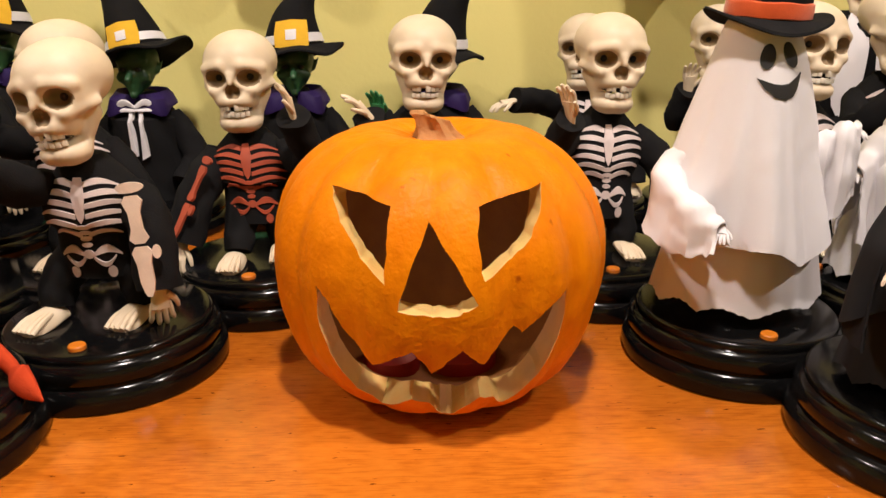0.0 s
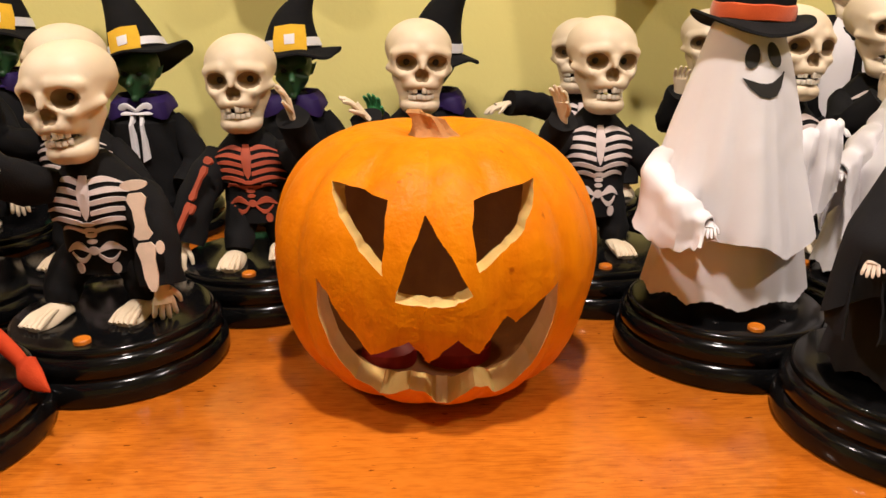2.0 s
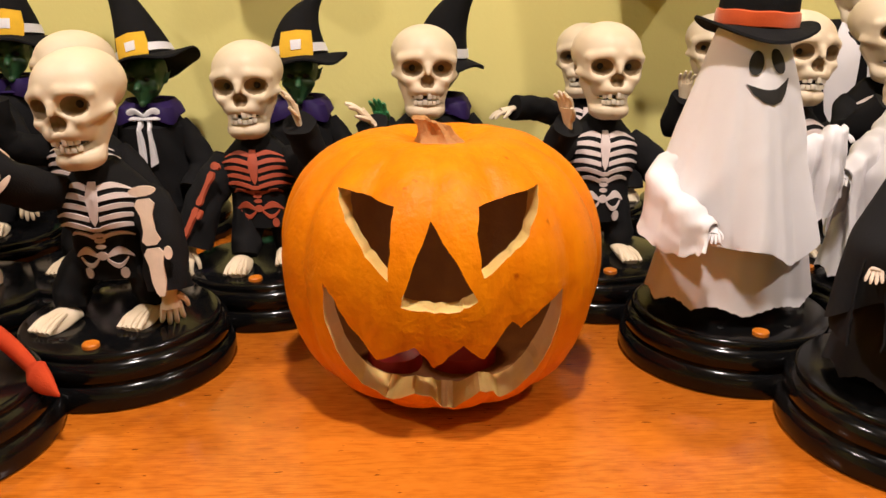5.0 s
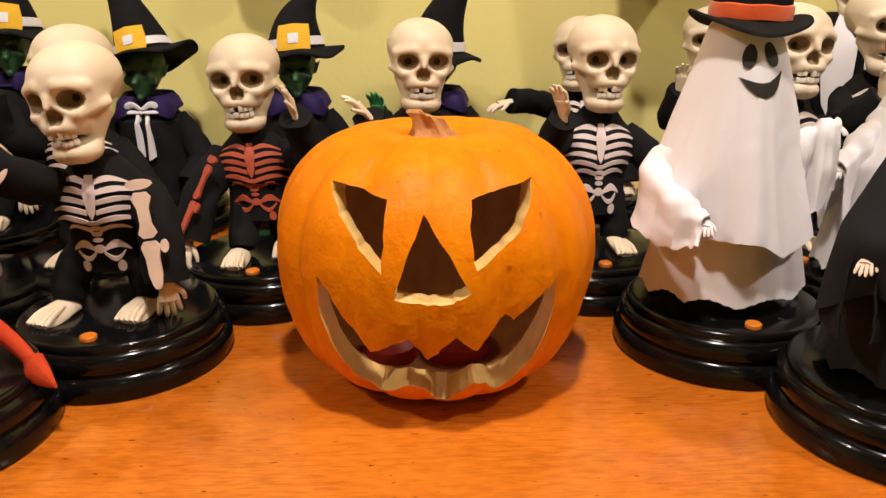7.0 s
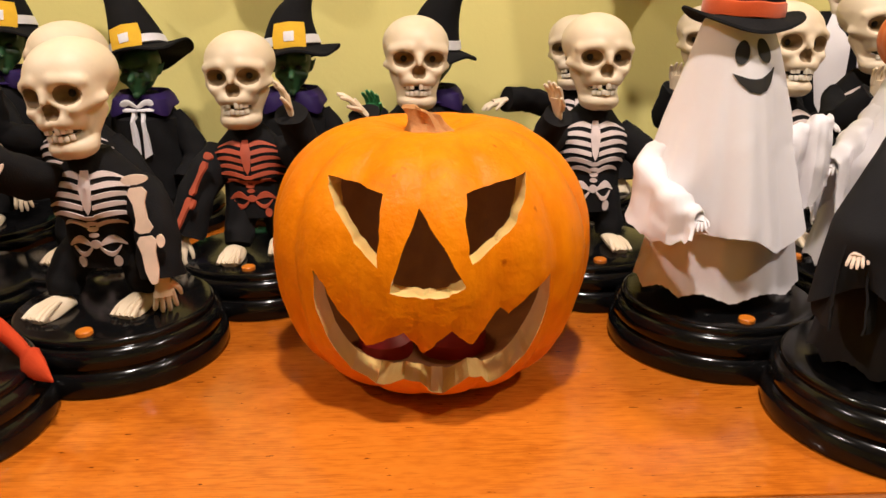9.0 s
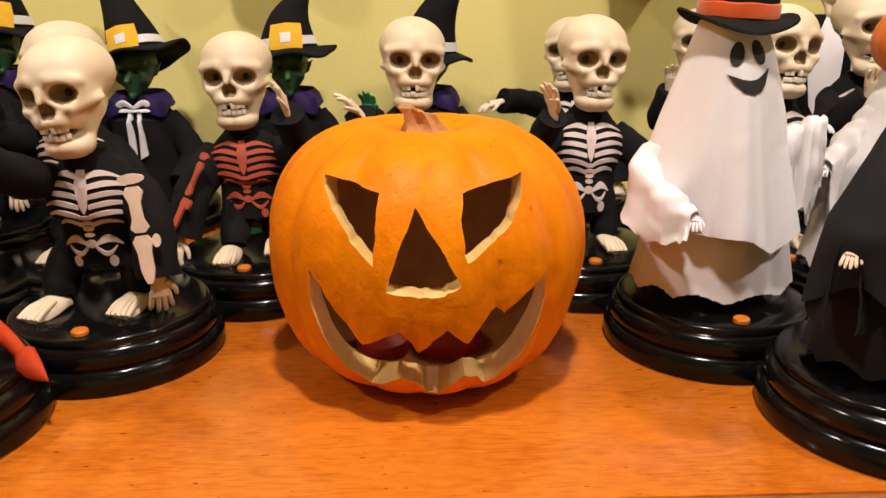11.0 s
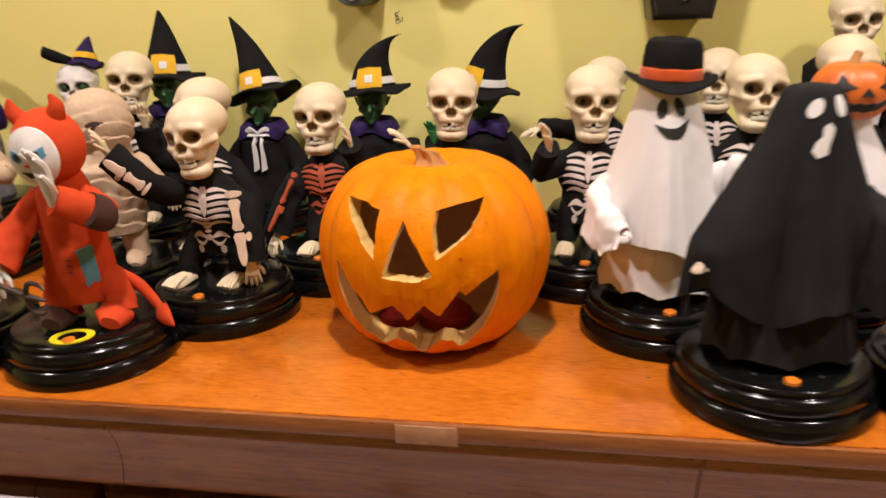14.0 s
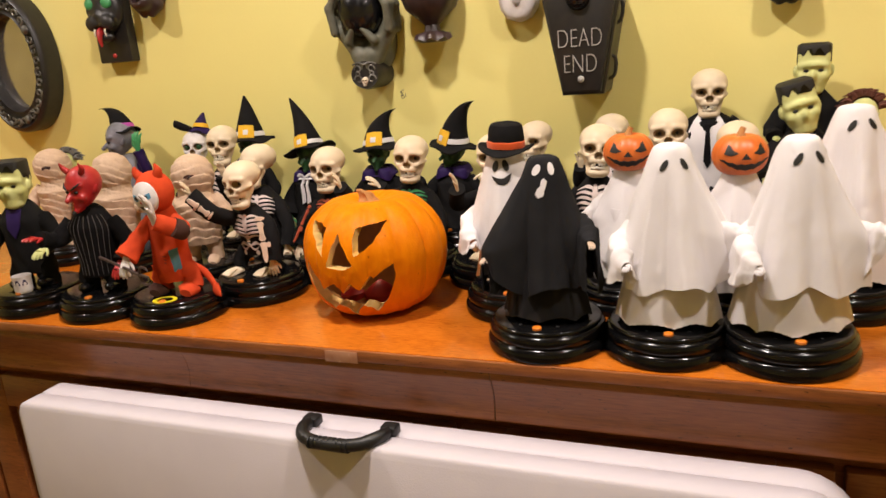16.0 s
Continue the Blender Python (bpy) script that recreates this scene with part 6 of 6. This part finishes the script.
def costumed_child():
    s = Doll("suit_body")
    at = torso_fn([0.055, 0.08, 0.12, 0.165, 0.185, 0.195], [0.028, 0.033, 0.031, 0.026, 0.019, 0.014], [0.025, 0.029, 0.027, 0.023, 0.018, 0.014], [0.0, 0.0, 0.001, 0.003, 0.005, 0.006], [0, 0, 0, -0.008, -0.014, -0.016], 5, 0.06)
    torso(s, at, 0.055, 0.195, "kid", 30, 48)
    s.at("patch").add(patch([(0.25, 0.112), (0.75, 0.116), (0.86, 0.078), (0.42, 0.074)], at, 5, 0.0014), "blue")
    s.at("stitch")
    for k in range(3):
        s.add(tube([at(-0.05 + k * 0.02, 0.104 - k * 0.006, 0.001), at(0.12, 0.103 - k * 0.006, 0.001)], [0.0006, 0.0006], 5, 4), "dark")
    hm = turned((0.006, -0.022, 0.184), -14, 4, -6, 0.86)
    h = Shape()
    h.add(ball((0, 0.002, 0.036), (0.036, 0.037, 0.041), 32, 22), "kid")

    def f(u, v, o=0.0):
        x, z = u * 0.030, v * 0.034
        return (x, 0.002 - 0.0385 * math.sqrt(max(0.02, 1 - (x / 0.040) ** 2 - (z / 0.045) ** 2)) - o, 0.032 + z)
    h.add(patch(ring2d(0, 0, 0.92, 0.92, 28), f, 6, 0.003), "mask")
    for sg in (-1, 1):
        h.add(patch([(sg * 0.12, 0.14), (sg * 0.62, 0.30), (sg * 0.66, 0.02), (sg * 0.40, -0.12), (sg * 0.16, -0.02)][::-sg], f, 3, 0.0042), "blue")
        h.add(patch(ring2d(sg * 0.36, 0.09, 0.13, 0.12, 10), f, 3, 0.0052), "dark")
        h.add(tube([(sg * 0.020, 0, 0.066), (sg * 0.026, -0.002, 0.078), (sg * 0.024, -0.004, 0.090)], [0.010, 0.008, 0.002], 12, 8), "kid")
    h.add(ball(f(0, -0.18, 0.004), (0.004, 0.004, 0.003), 10, 6), "red")
    h.add(patch([(-0.42, -0.40), (0, -0.46), (0.42, -0.36), (0.22, -0.62), (-0.2, -0.64)], f, 3, 0.0042), "dark")
    s.at("hooded_head").merge(h, hm)
    sleeve(s, [(0.016, -0.01, 0.165), (0.044, -0.034, 0.150), (0.012, -0.062, 0.172)], [0.013, 0.016, 0.016, 0.014], "kid", hand_way=(-0.1, -0.1, 1), hand_mat="mask", hs=1.6)
    s.at("cuff").add(tube([(0.032, -0.030, 0.151), (0.044, -0.039, 0.151), (0.037, -0.050, 0.159)], [0.0172, 0.0180, 0.0170], 18, 8, 0.85), "brown")
    sleeve(s, [(-0.018, -0.008, 0.165), (-0.044, -0.016, 0.134), (-0.060, -0.040, 0.108)], [0.012, 0.014, 0.016, 0.020], "kid", hand_way=(-0.1, -0.4, -0.8), hand_mat="mask", hs=1.15)
    for sx, fx, fy, m in ((-1, -0.024, -0.010, "brown"), (1, 0.034, -0.018, "kid")):
        s.at("trouser_leg").add(tube([(sx * 0.016, 0, 0.075), (fx * 0.9, -0.002, 0.058), (fx, fy + 0.008, PLATE + 0.006)], [0.021, 0.019, 0.016, 0.018], 18, 12, 1, 0.06), "kid" if sx > 0 else "kid")
        s.at("shoe").add(tube([(fx, fy + 0.012, PLATE + 0.008), (fx, fy - 0.006, PLATE + 0.009), (fx, fy - 0.026, PLATE + 0.007)], [0.012, 0.0165, 0.017, 0.010], 16, 10, 0.62, 0.05), m)
    s.at("tail").add(tube([(0.022, 0.024, 0.072), (0.048, 0.014, 0.060), (0.068, -0.004, 0.046), (0.078, -0.018, 0.038)], [0.008, 0.0075, 0.0065, 0.005], 12, 16, 0.7), "kid")
    s.add(tube([(0.072, -0.012, 0.042), (0.080, -0.020, 0.036), (0.092, -0.034, 0.029)], [0.004, 0.013, 0.009, 0.001], 12, 12, 0.45), "kid")
    s.at("pitchfork").add(tube([(-0.128, -0.004, 0.102), (-0.062, -0.050, 0.094), (-0.022, -0.078, 0.088)], [0.0026, 0.0026], 9, 10), "umber")
    for sg in (-1, 0, 1):
        p = np.array((-0.022, -0.078, 0.088))
        s.add(tube([p, p + (0.006, -0.004, 0.013 * sg), p + (0.018, -0.012, 0.014 * sg), p + (0.024, -0.016, 0.010 * sg)], [0.0026, 0.0024, 0.001], 8, 12), "umber")
    s.at("sticker").add(lathe([(0.021, PLATE - 0.001), (0.021, PLATE + 0.0004), (0.0135, PLATE + 0.0005), (0.0135, PLATE - 0.001)], 36), "yellow", pose(0, -0.052, 0) @ Matrix.Diagonal((1, 0.8, 1, 1)))
    return s


figurine("costumed_child_figurine", costumed_child(), -0.262, 0.580, 16, "white-masked child doll in orange-red devil costume with tail and pitchfork")


def hairy(mat, h):
    s = Doll("robe")
    at = torso_fn([PLATE, 0.1, h - 0.04, h - 0.008, h], [0.045, 0.042, 0.040, 0.026, 0.014], [0.04, 0.036, 0.032, 0.022, 0.014], [0] * 5, [0] * 5, 9, 0.06)
    torso(s, at, PLATE, h, "cloth")
    s.at("head").merge(hag_head("pale"), turned((0, -0.005, h - 0.008), 10, 0, 0, 0.066))
    s.at("hair")
    rnd = random.Random(9)
    for i in range(150):
        a, e = rnd.uniform(0, 6.283), rnd.uniform(0.1, 1.5)
        d = np.array((math.cos(a) * math.cos(e), abs(math.sin(a)) * math.cos(e) * 0.9 - 0.1, math.sin(e)))
        p = np.array((0, 0.002, h + 0.036)) + d * (0.024, 0.028, 0.026)
        s.add(tube([p, p + d * 0.010 + (rnd.uniform(-0.004, 0.004), 0, 0), p + d * 0.016 + (rnd.uniform(-0.008, 0.008), rnd.uniform(-0.006, 0.006), -0.006)], [0.004, 0.003, 0.0006], 6, 5), mat)
    return s


figurine("wild_haired_figurine", hairy("ghair", 0.155), -0.985, 1.06, 0, "dark figure with ragged grey hair behind the mummies")
figurine("wild_haired_figurine", hairy("hair", 0.207), 0.858, 1.06, 0, "dark figure with frizzy brown hair beside the monsters")


# ---- on the wall ----
def wall_thing(name, label, category):
    return tagged(new(name), label, category)


def oval_mirror():
    root = wall_thing("oval_mirror", "oval wall mirror in ornate dark pewter frame", "mirror")
    root.matrix_basis = pose(-1.165, WALL_Y - 0.002, 0.450)
    a = np.linspace(0, 2 * math.pi, 72, endpoint=False)
    rings = []
    for k, y in ((1.0, 0), (1.0, -0.045), (0.975, -0.056), (0.93, -0.060), (0.90, -0.054), (0.84, -0.050), (0.74, -0.050), (0.70, -0.054), (0.67, -0.046), (0.66, -0.020)):
        rings.append(np.c_[0.125 * k * np.cos(a), np.full(72, y), 0.185 * k * np.sin(a)])
    Shape().add(loft(rings, (True, False)), "blackres").obj("frame", root, sharp=60)
    for i in range(34):
        t = 2 * math.pi * i / 34
        c = np.array((0.103 * math.cos(t), -0.056, 0.155 * math.sin(t)))
        q = 0.012
        orn = Shape().add(tube([c + (q * math.cos(t + k * 1.1 + i) * (1 - k * 0.13), -0.002, q * math.sin(t + k * 1.1 + i) * (1 - k * 0.13)) for k in range(6)], [0.0035, 0.0028, 0.002], 7, 14), "pewter")
        if i % 8 == 3:
            orn.add(ball(c + (0, -0.004, 0), (0.010, 0.007, 0.011), 12, 8), "pewter")
        orn.obj("scroll", root)
    Shape().add(loft([np.c_[0.084 * np.cos(a), np.full(72, y), 0.124 * np.sin(a)] for y in (-0.014, -0.022)]), "mirror").obj("glass", root, "dark clouded mirror glass")


oval_mirror()


def cat_bell():
    root = wall_thing("cat_doorbell", "black cat head doorbell with green eyes and red tongue", "doorbell")
    root.matrix_basis = pose(-0.822, WALL_Y - 0.002, 0.514)
    FLAT = Matrix.Diagonal((1, 0.66, 1, 1))
    Shape().add(box((-0.052, -0.030, -0.085), (0.052, 0, 0.12), 0.004), "blackres").obj("plate", root)

    def fn(P):
        Q = P.copy()
        Q[..., 0] = np.abs(Q[..., 0])
        d = d_ball(Q, (0, -0.055, 0.045), (0.054, 0.040, 0.058))
        d = join(d, d_ball(Q, (0.020, -0.090, 0.012), (0.024, 0.020, 0.020)), 0.012)
        d = join(d, d_ball(Q, (0, -0.094, 0.030), (0.010, 0.012, 0.009)), 0.01)
        d = join(d, d_limb(Q, (0.032, -0.05, 0.085), (0.044, -0.05, 0.125), 0.018, 0.004), 0.015)
        d = join(d, d_ball(Q, (0, -0.075, -0.022), (0.026, 0.022, 0.014)), 0.012)
        d = cut(d, d_ball(Q, (0, -0.098, -0.006), (0.022, 0.020, 0.010)), 0.006)
        return cut(d, d_ball(Q, (0.026, -0.100, 0.058), (0.016, 0.018, 0.013)), 0.006)
    Shape().add(surfnet(fn, (-0.075, -0.13, -0.05), (0.075, -0.01, 0.14), 50), "blackres").obj("cat_head", root, m=FLAT)
    for sx in (-1, 1):
        e = Shape().add(ball((sx * 0.026, -0.084, 0.058), (0.016, 0.012, 0.014), 16, 10), "ggreen").add(ball((sx * 0.026, -0.092, 0.058), (0.004, 0.003, 0.008), 10, 6), "dark")
        e.obj("eye", root, "glossy green eye", m=FLAT)
        Shape().add(tube([(sx * 0.016, -0.098, -0.002), (sx * 0.017, -0.101, -0.014), (sx * 0.017, -0.098, -0.022)], [0.003, 0.0022, 0.0004], 8, 6), "tooth").obj("fang", root, m=FLAT)
    Shape().add(tube([(0, -0.075, -0.004), (0, -0.100, -0.010), (0.001, -0.108, -0.026), (0.002, -0.104, -0.044)], [0.009, 0.011, 0.010, 0.004], 12, 12, 0.4), "red").obj("tongue", root, m=FLAT)
    Shape().add(ball((0, -0.031, -0.068), (0.006, 0.004, 0.006), 12, 8), "red").obj("bell_push", root, "small red push button")


cat_bell()


def claw_plaque():
    root = wall_thing("claw_plaque", "grey-green resin claws holding a glossy black ball", "wall plaque")
    root.matrix_basis = pose(-0.102, WALL_Y - 0.002, 0.451) @ Matrix.Diagonal((1, 1.05, 1, 1))

    def fn(P):
        Q = P.copy()
        Q[..., 0] = np.abs(Q[..., 0])
        d = d_ball(Q, (0, -0.010, -0.02), (0.055, 0.030, 0.075))
        d = join(d, d_limb(Q, (0.018, -0.045, -0.045), (0.055, -0.040, 0.005), 0.020, 0.020), 0.015)
        d = join(d, d_limb(Q, (0.010, -0.050, -0.055), (0.006, -0.052, -0.085), 0.022, 0.018), 0.015)
        for i in range(4):
            x0, x1 = 0.064 - i * 0.0, 0.048 - i * 0.004
            y0 = -0.020 - i * 0.015
            d = np.minimum(d, join(d_limb(Q, (x0, y0, 0.0), (x0 + 0.004, y0 - 0.010, 0.050), 0.0095, 0.0085), d_limb(Q, (x0 + 0.004, y0 - 0.010, 0.050), (x1, y0 - 0.016, 0.095), 0.0085, 0.0055), 0.006))
        d = join(d, d_limb(Q, (0.03, -0.072, -0.020), (0.010, -0.085, 0.006), 0.010, 0.006), 0.010)
        return d
    Shape().add(surfnet(fn, (-0.09, -0.115, -0.12), (0.09, 0.012, 0.12), 62), "stonegrey").obj("clawed_grip", root)
    Shape().add(ball((0, -0.056, 0.042), (0.050, 0.046, 0.058), 32, 20), "glossball").obj("ball", root, "glossy black ball")
    a = np.linspace(0, 2 * math.pi, 40, endpoint=False)
    boss = Shape().add(loft([np.c_[0.036 * k * np.cos(a), np.full(40, y), -0.092 + 0.032 * k * np.sin(a)] for k, y in ((1, 0), (1, -0.062), (0.9, -0.072), (0.75, -0.070), (0.2, -0.070))]), "blackres")
    b = boss.obj("boss", root, "dark cast boss with scrolls")
    for sx in (-1, 1):
        for z0, r in ((-0.080, 0.010), (-0.102, 0.011), (-0.090, 0.006)):
            curl = [(sx * (0.016 + r * math.cos(k * 0.9) * (1 - k * 0.11)), -0.071, z0 + r * math.sin(k * 0.9) * (1 - k * 0.11)) for k in range(7)]
            Shape().add(tube(curl, [0.0022, 0.0018, 0.0012], 7, 18), "pewter").obj("scroll", b, "silver-brushed scroll")
        Shape().add(tube([(sx * 0.028, -0.070, -0.070), (sx * 0.014, -0.072, -0.066), (0, -0.073, -0.070)], [0.002, 0.002], 7, 8), "pewter").obj("scroll", b)
    Shape().merge(SKULL, turned((0, -0.071, -0.116), 0, 0, 0, 0.020)).obj("skull_ornament", b)


claw_plaque()


def coffin():
    root = wall_thing("coffin_sign", "black coffin-shaped wall sign with pale lettering", "sign")
    root.matrix_basis = pose(0.374, WALL_Y - 0.002, 0.393)
    o = [(-0.038, -0.098), (0.042, -0.098), (0.074, 0.080), (0.045, 0.150), (-0.042, 0.150), (-0.072, 0.080)]
    sc = [(x * 0.90, z * 0.94) for x, z in o]
    Shape().add(prism(o, -0.104, 0, 0.006), "blackres").obj("box", root)
    lid = Shape().add(prism(sc, -0.120, -0.1045, 0.005), "blackres").obj("lid", root)
    Shape().add(ball((0, -0.118, 0.085), (0.024, 0.022, 0.028), 24, 14), "glossball").obj("dome", root, "glossy black dome")
    Shape().add(ball((0.002, -0.122, -0.067), (0.0065, 0.005, 0.0065), 16, 10), "letter").obj("stud", root, "small silver stud")
    for x, z, dx in ((0.064, 0.052, 0.008), (0.050, -0.050, 0.008)):
        Shape().add(tube([(x - 0.010, -0.070, z - 0.024), (x + dx, -0.074, z - 0.016), (x + dx + 0.003, -0.074, z + 0.014), (x - 0.003, -0.070, z + 0.024)], [0.003, 0.0035, 0.0035, 0.003], 9, 14), "blackres").obj("handle", root)
    for word, z, size in (("DEAD", -0.008, 0.050), ("END", -0.055, 0.050)):
        c = bpy.data.curves.new("lettering", "FONT")
        c.body, c.size, c.align_x, c.extrude, c.offset = word, size, "CENTER", 0.0012, -0.0013
        tmp = new("lettering", c)
        bpy.context.view_layer.update()
        me = bpy.data.meshes.new_from_object(tmp.evaluated_get(bpy.context.evaluated_depsgraph_get()))
        bpy.data.objects.remove(tmp)
        me.materials.clear()
        me.materials.append(MAT["letter"])
        ob = new("lettering", me)
        ob.parent, ob.matrix_basis = root, pose(0.001, -0.1215, z, 90, 0, 0) @ Matrix.Diagonal((0.66, 1, 1, 1))


coffin()


def urn():
    root = wall_thing("urn_ornament", "dark umber urn-shaped resin ornament on the wall", "wall ornament")
    root.matrix_basis = pose(0.052, WALL_Y - 0.045, 0.418)
    a = np.linspace(0, 2 * math.pi, 48, endpoint=False)
    rings = []
    for r, z in ((0.026, 0), (0.038, 0.003), (0.034, 0.012), (0.018, 0.020), (0.015, 0.032), (0.028, 0.045), (0.052, 0.066), (0.062, 0.092), (0.058, 0.12), (0.045, 0.135), (0.03, 0.14)):
        k = 0.10 if z < 0.015 else 0.03
        rings.append(np.c_[r * (1 + k * np.sin(8 * a)) * np.cos(a), np.minimum(0.043, r * (1 + k * np.sin(8 * a)) * np.sin(a)), np.full(48, z) + (0.003 * np.sin(8 * a) if z < 0.015 else 0)])
    Shape().add(loft(rings), "umber").obj("bowl", root)


urn()


def small_mask():
    root = wall_thing("small_mask", "small white shield-shaped mask on the wall", "mask")
    root.matrix_basis = pose(0.236, WALL_Y - 0.002, 0.488)
    o = [(0.0, -0.047), (0.022, -0.040), (0.036, -0.020), (0.043, 0.020), (0.040, 0.07), (-0.040, 0.07), (-0.043, 0.020), (-0.036, -0.020), (-0.022, -0.040)]
    Shape().add(prism(o, -0.040, 0, 0.012), "mask").obj("face_plate", root, sharp=60)
    Shape().add(ball((0, -0.036, 0.0), (0.010, 0.016, 0.018), 14, 10), "mask").obj("nose", root)


small_mask()


def resin_mask(x, z, r, mat, label):
    root = wall_thing("resin_mask", label, "wall ornament")
    root.matrix_basis = pose(x, WALL_Y - 0.002, z)

    def fn(P):
        d = d_ball(P, (0, -0.020, 0.05), (0.050, 0.045, 0.075))
        d = join(d, d_ball(P, (0, -0.055, 0.0), (0.030, 0.025, 0.022)), 0.02)
        d = cut(d, d_ball(P, (0, -0.072, 0.005), (0.014, 0.02, 0.007)), 0.006)
        for sx in (-1, 1):
            d = join(d, d_limb(P, (sx * 0.030, -0.03, -0.01), (sx * 0.012, -0.035, -0.030), 0.014, 0.010), 0.012)
        return np.maximum(d, P[..., 1] - 0.001)
    Shape().add(surfnet(fn, (-0.07, -0.10, -0.06), (0.07, 0.012, 0.14), 44), mat).obj("face_plate", root, m=Matrix.Scale(r, 4))


resin_mask(-0.690, 0.565, 0.95, "umber", "dark brown resin mask hanging on the wall")
resin_mask(0.732, 0.466, 0.9, "blackres", "black resin mask hanging on the wall")


def wall_scribble():
    s = Shape()
    rnd = random.Random(8)
    for i in range(5):
        x, z = rnd.uniform(-0.008, 0.008), rnd.uniform(-0.008, 0.008)
        s.add(tube([(x, 0, z), (x + rnd.uniform(-0.006, 0.006), 0, z + 0.004), (x + rnd.uniform(-0.006, 0.006), 0, z + 0.008)], [0.0007, 0.0007], 5, 8), "stripe")
    tagged(s.obj("wall_scuff", m=pose(-0.045, WALL_Y - 0.0002, 0.302)), "faint grey scuff on the yellow wall", "scuff")


wall_scribble()
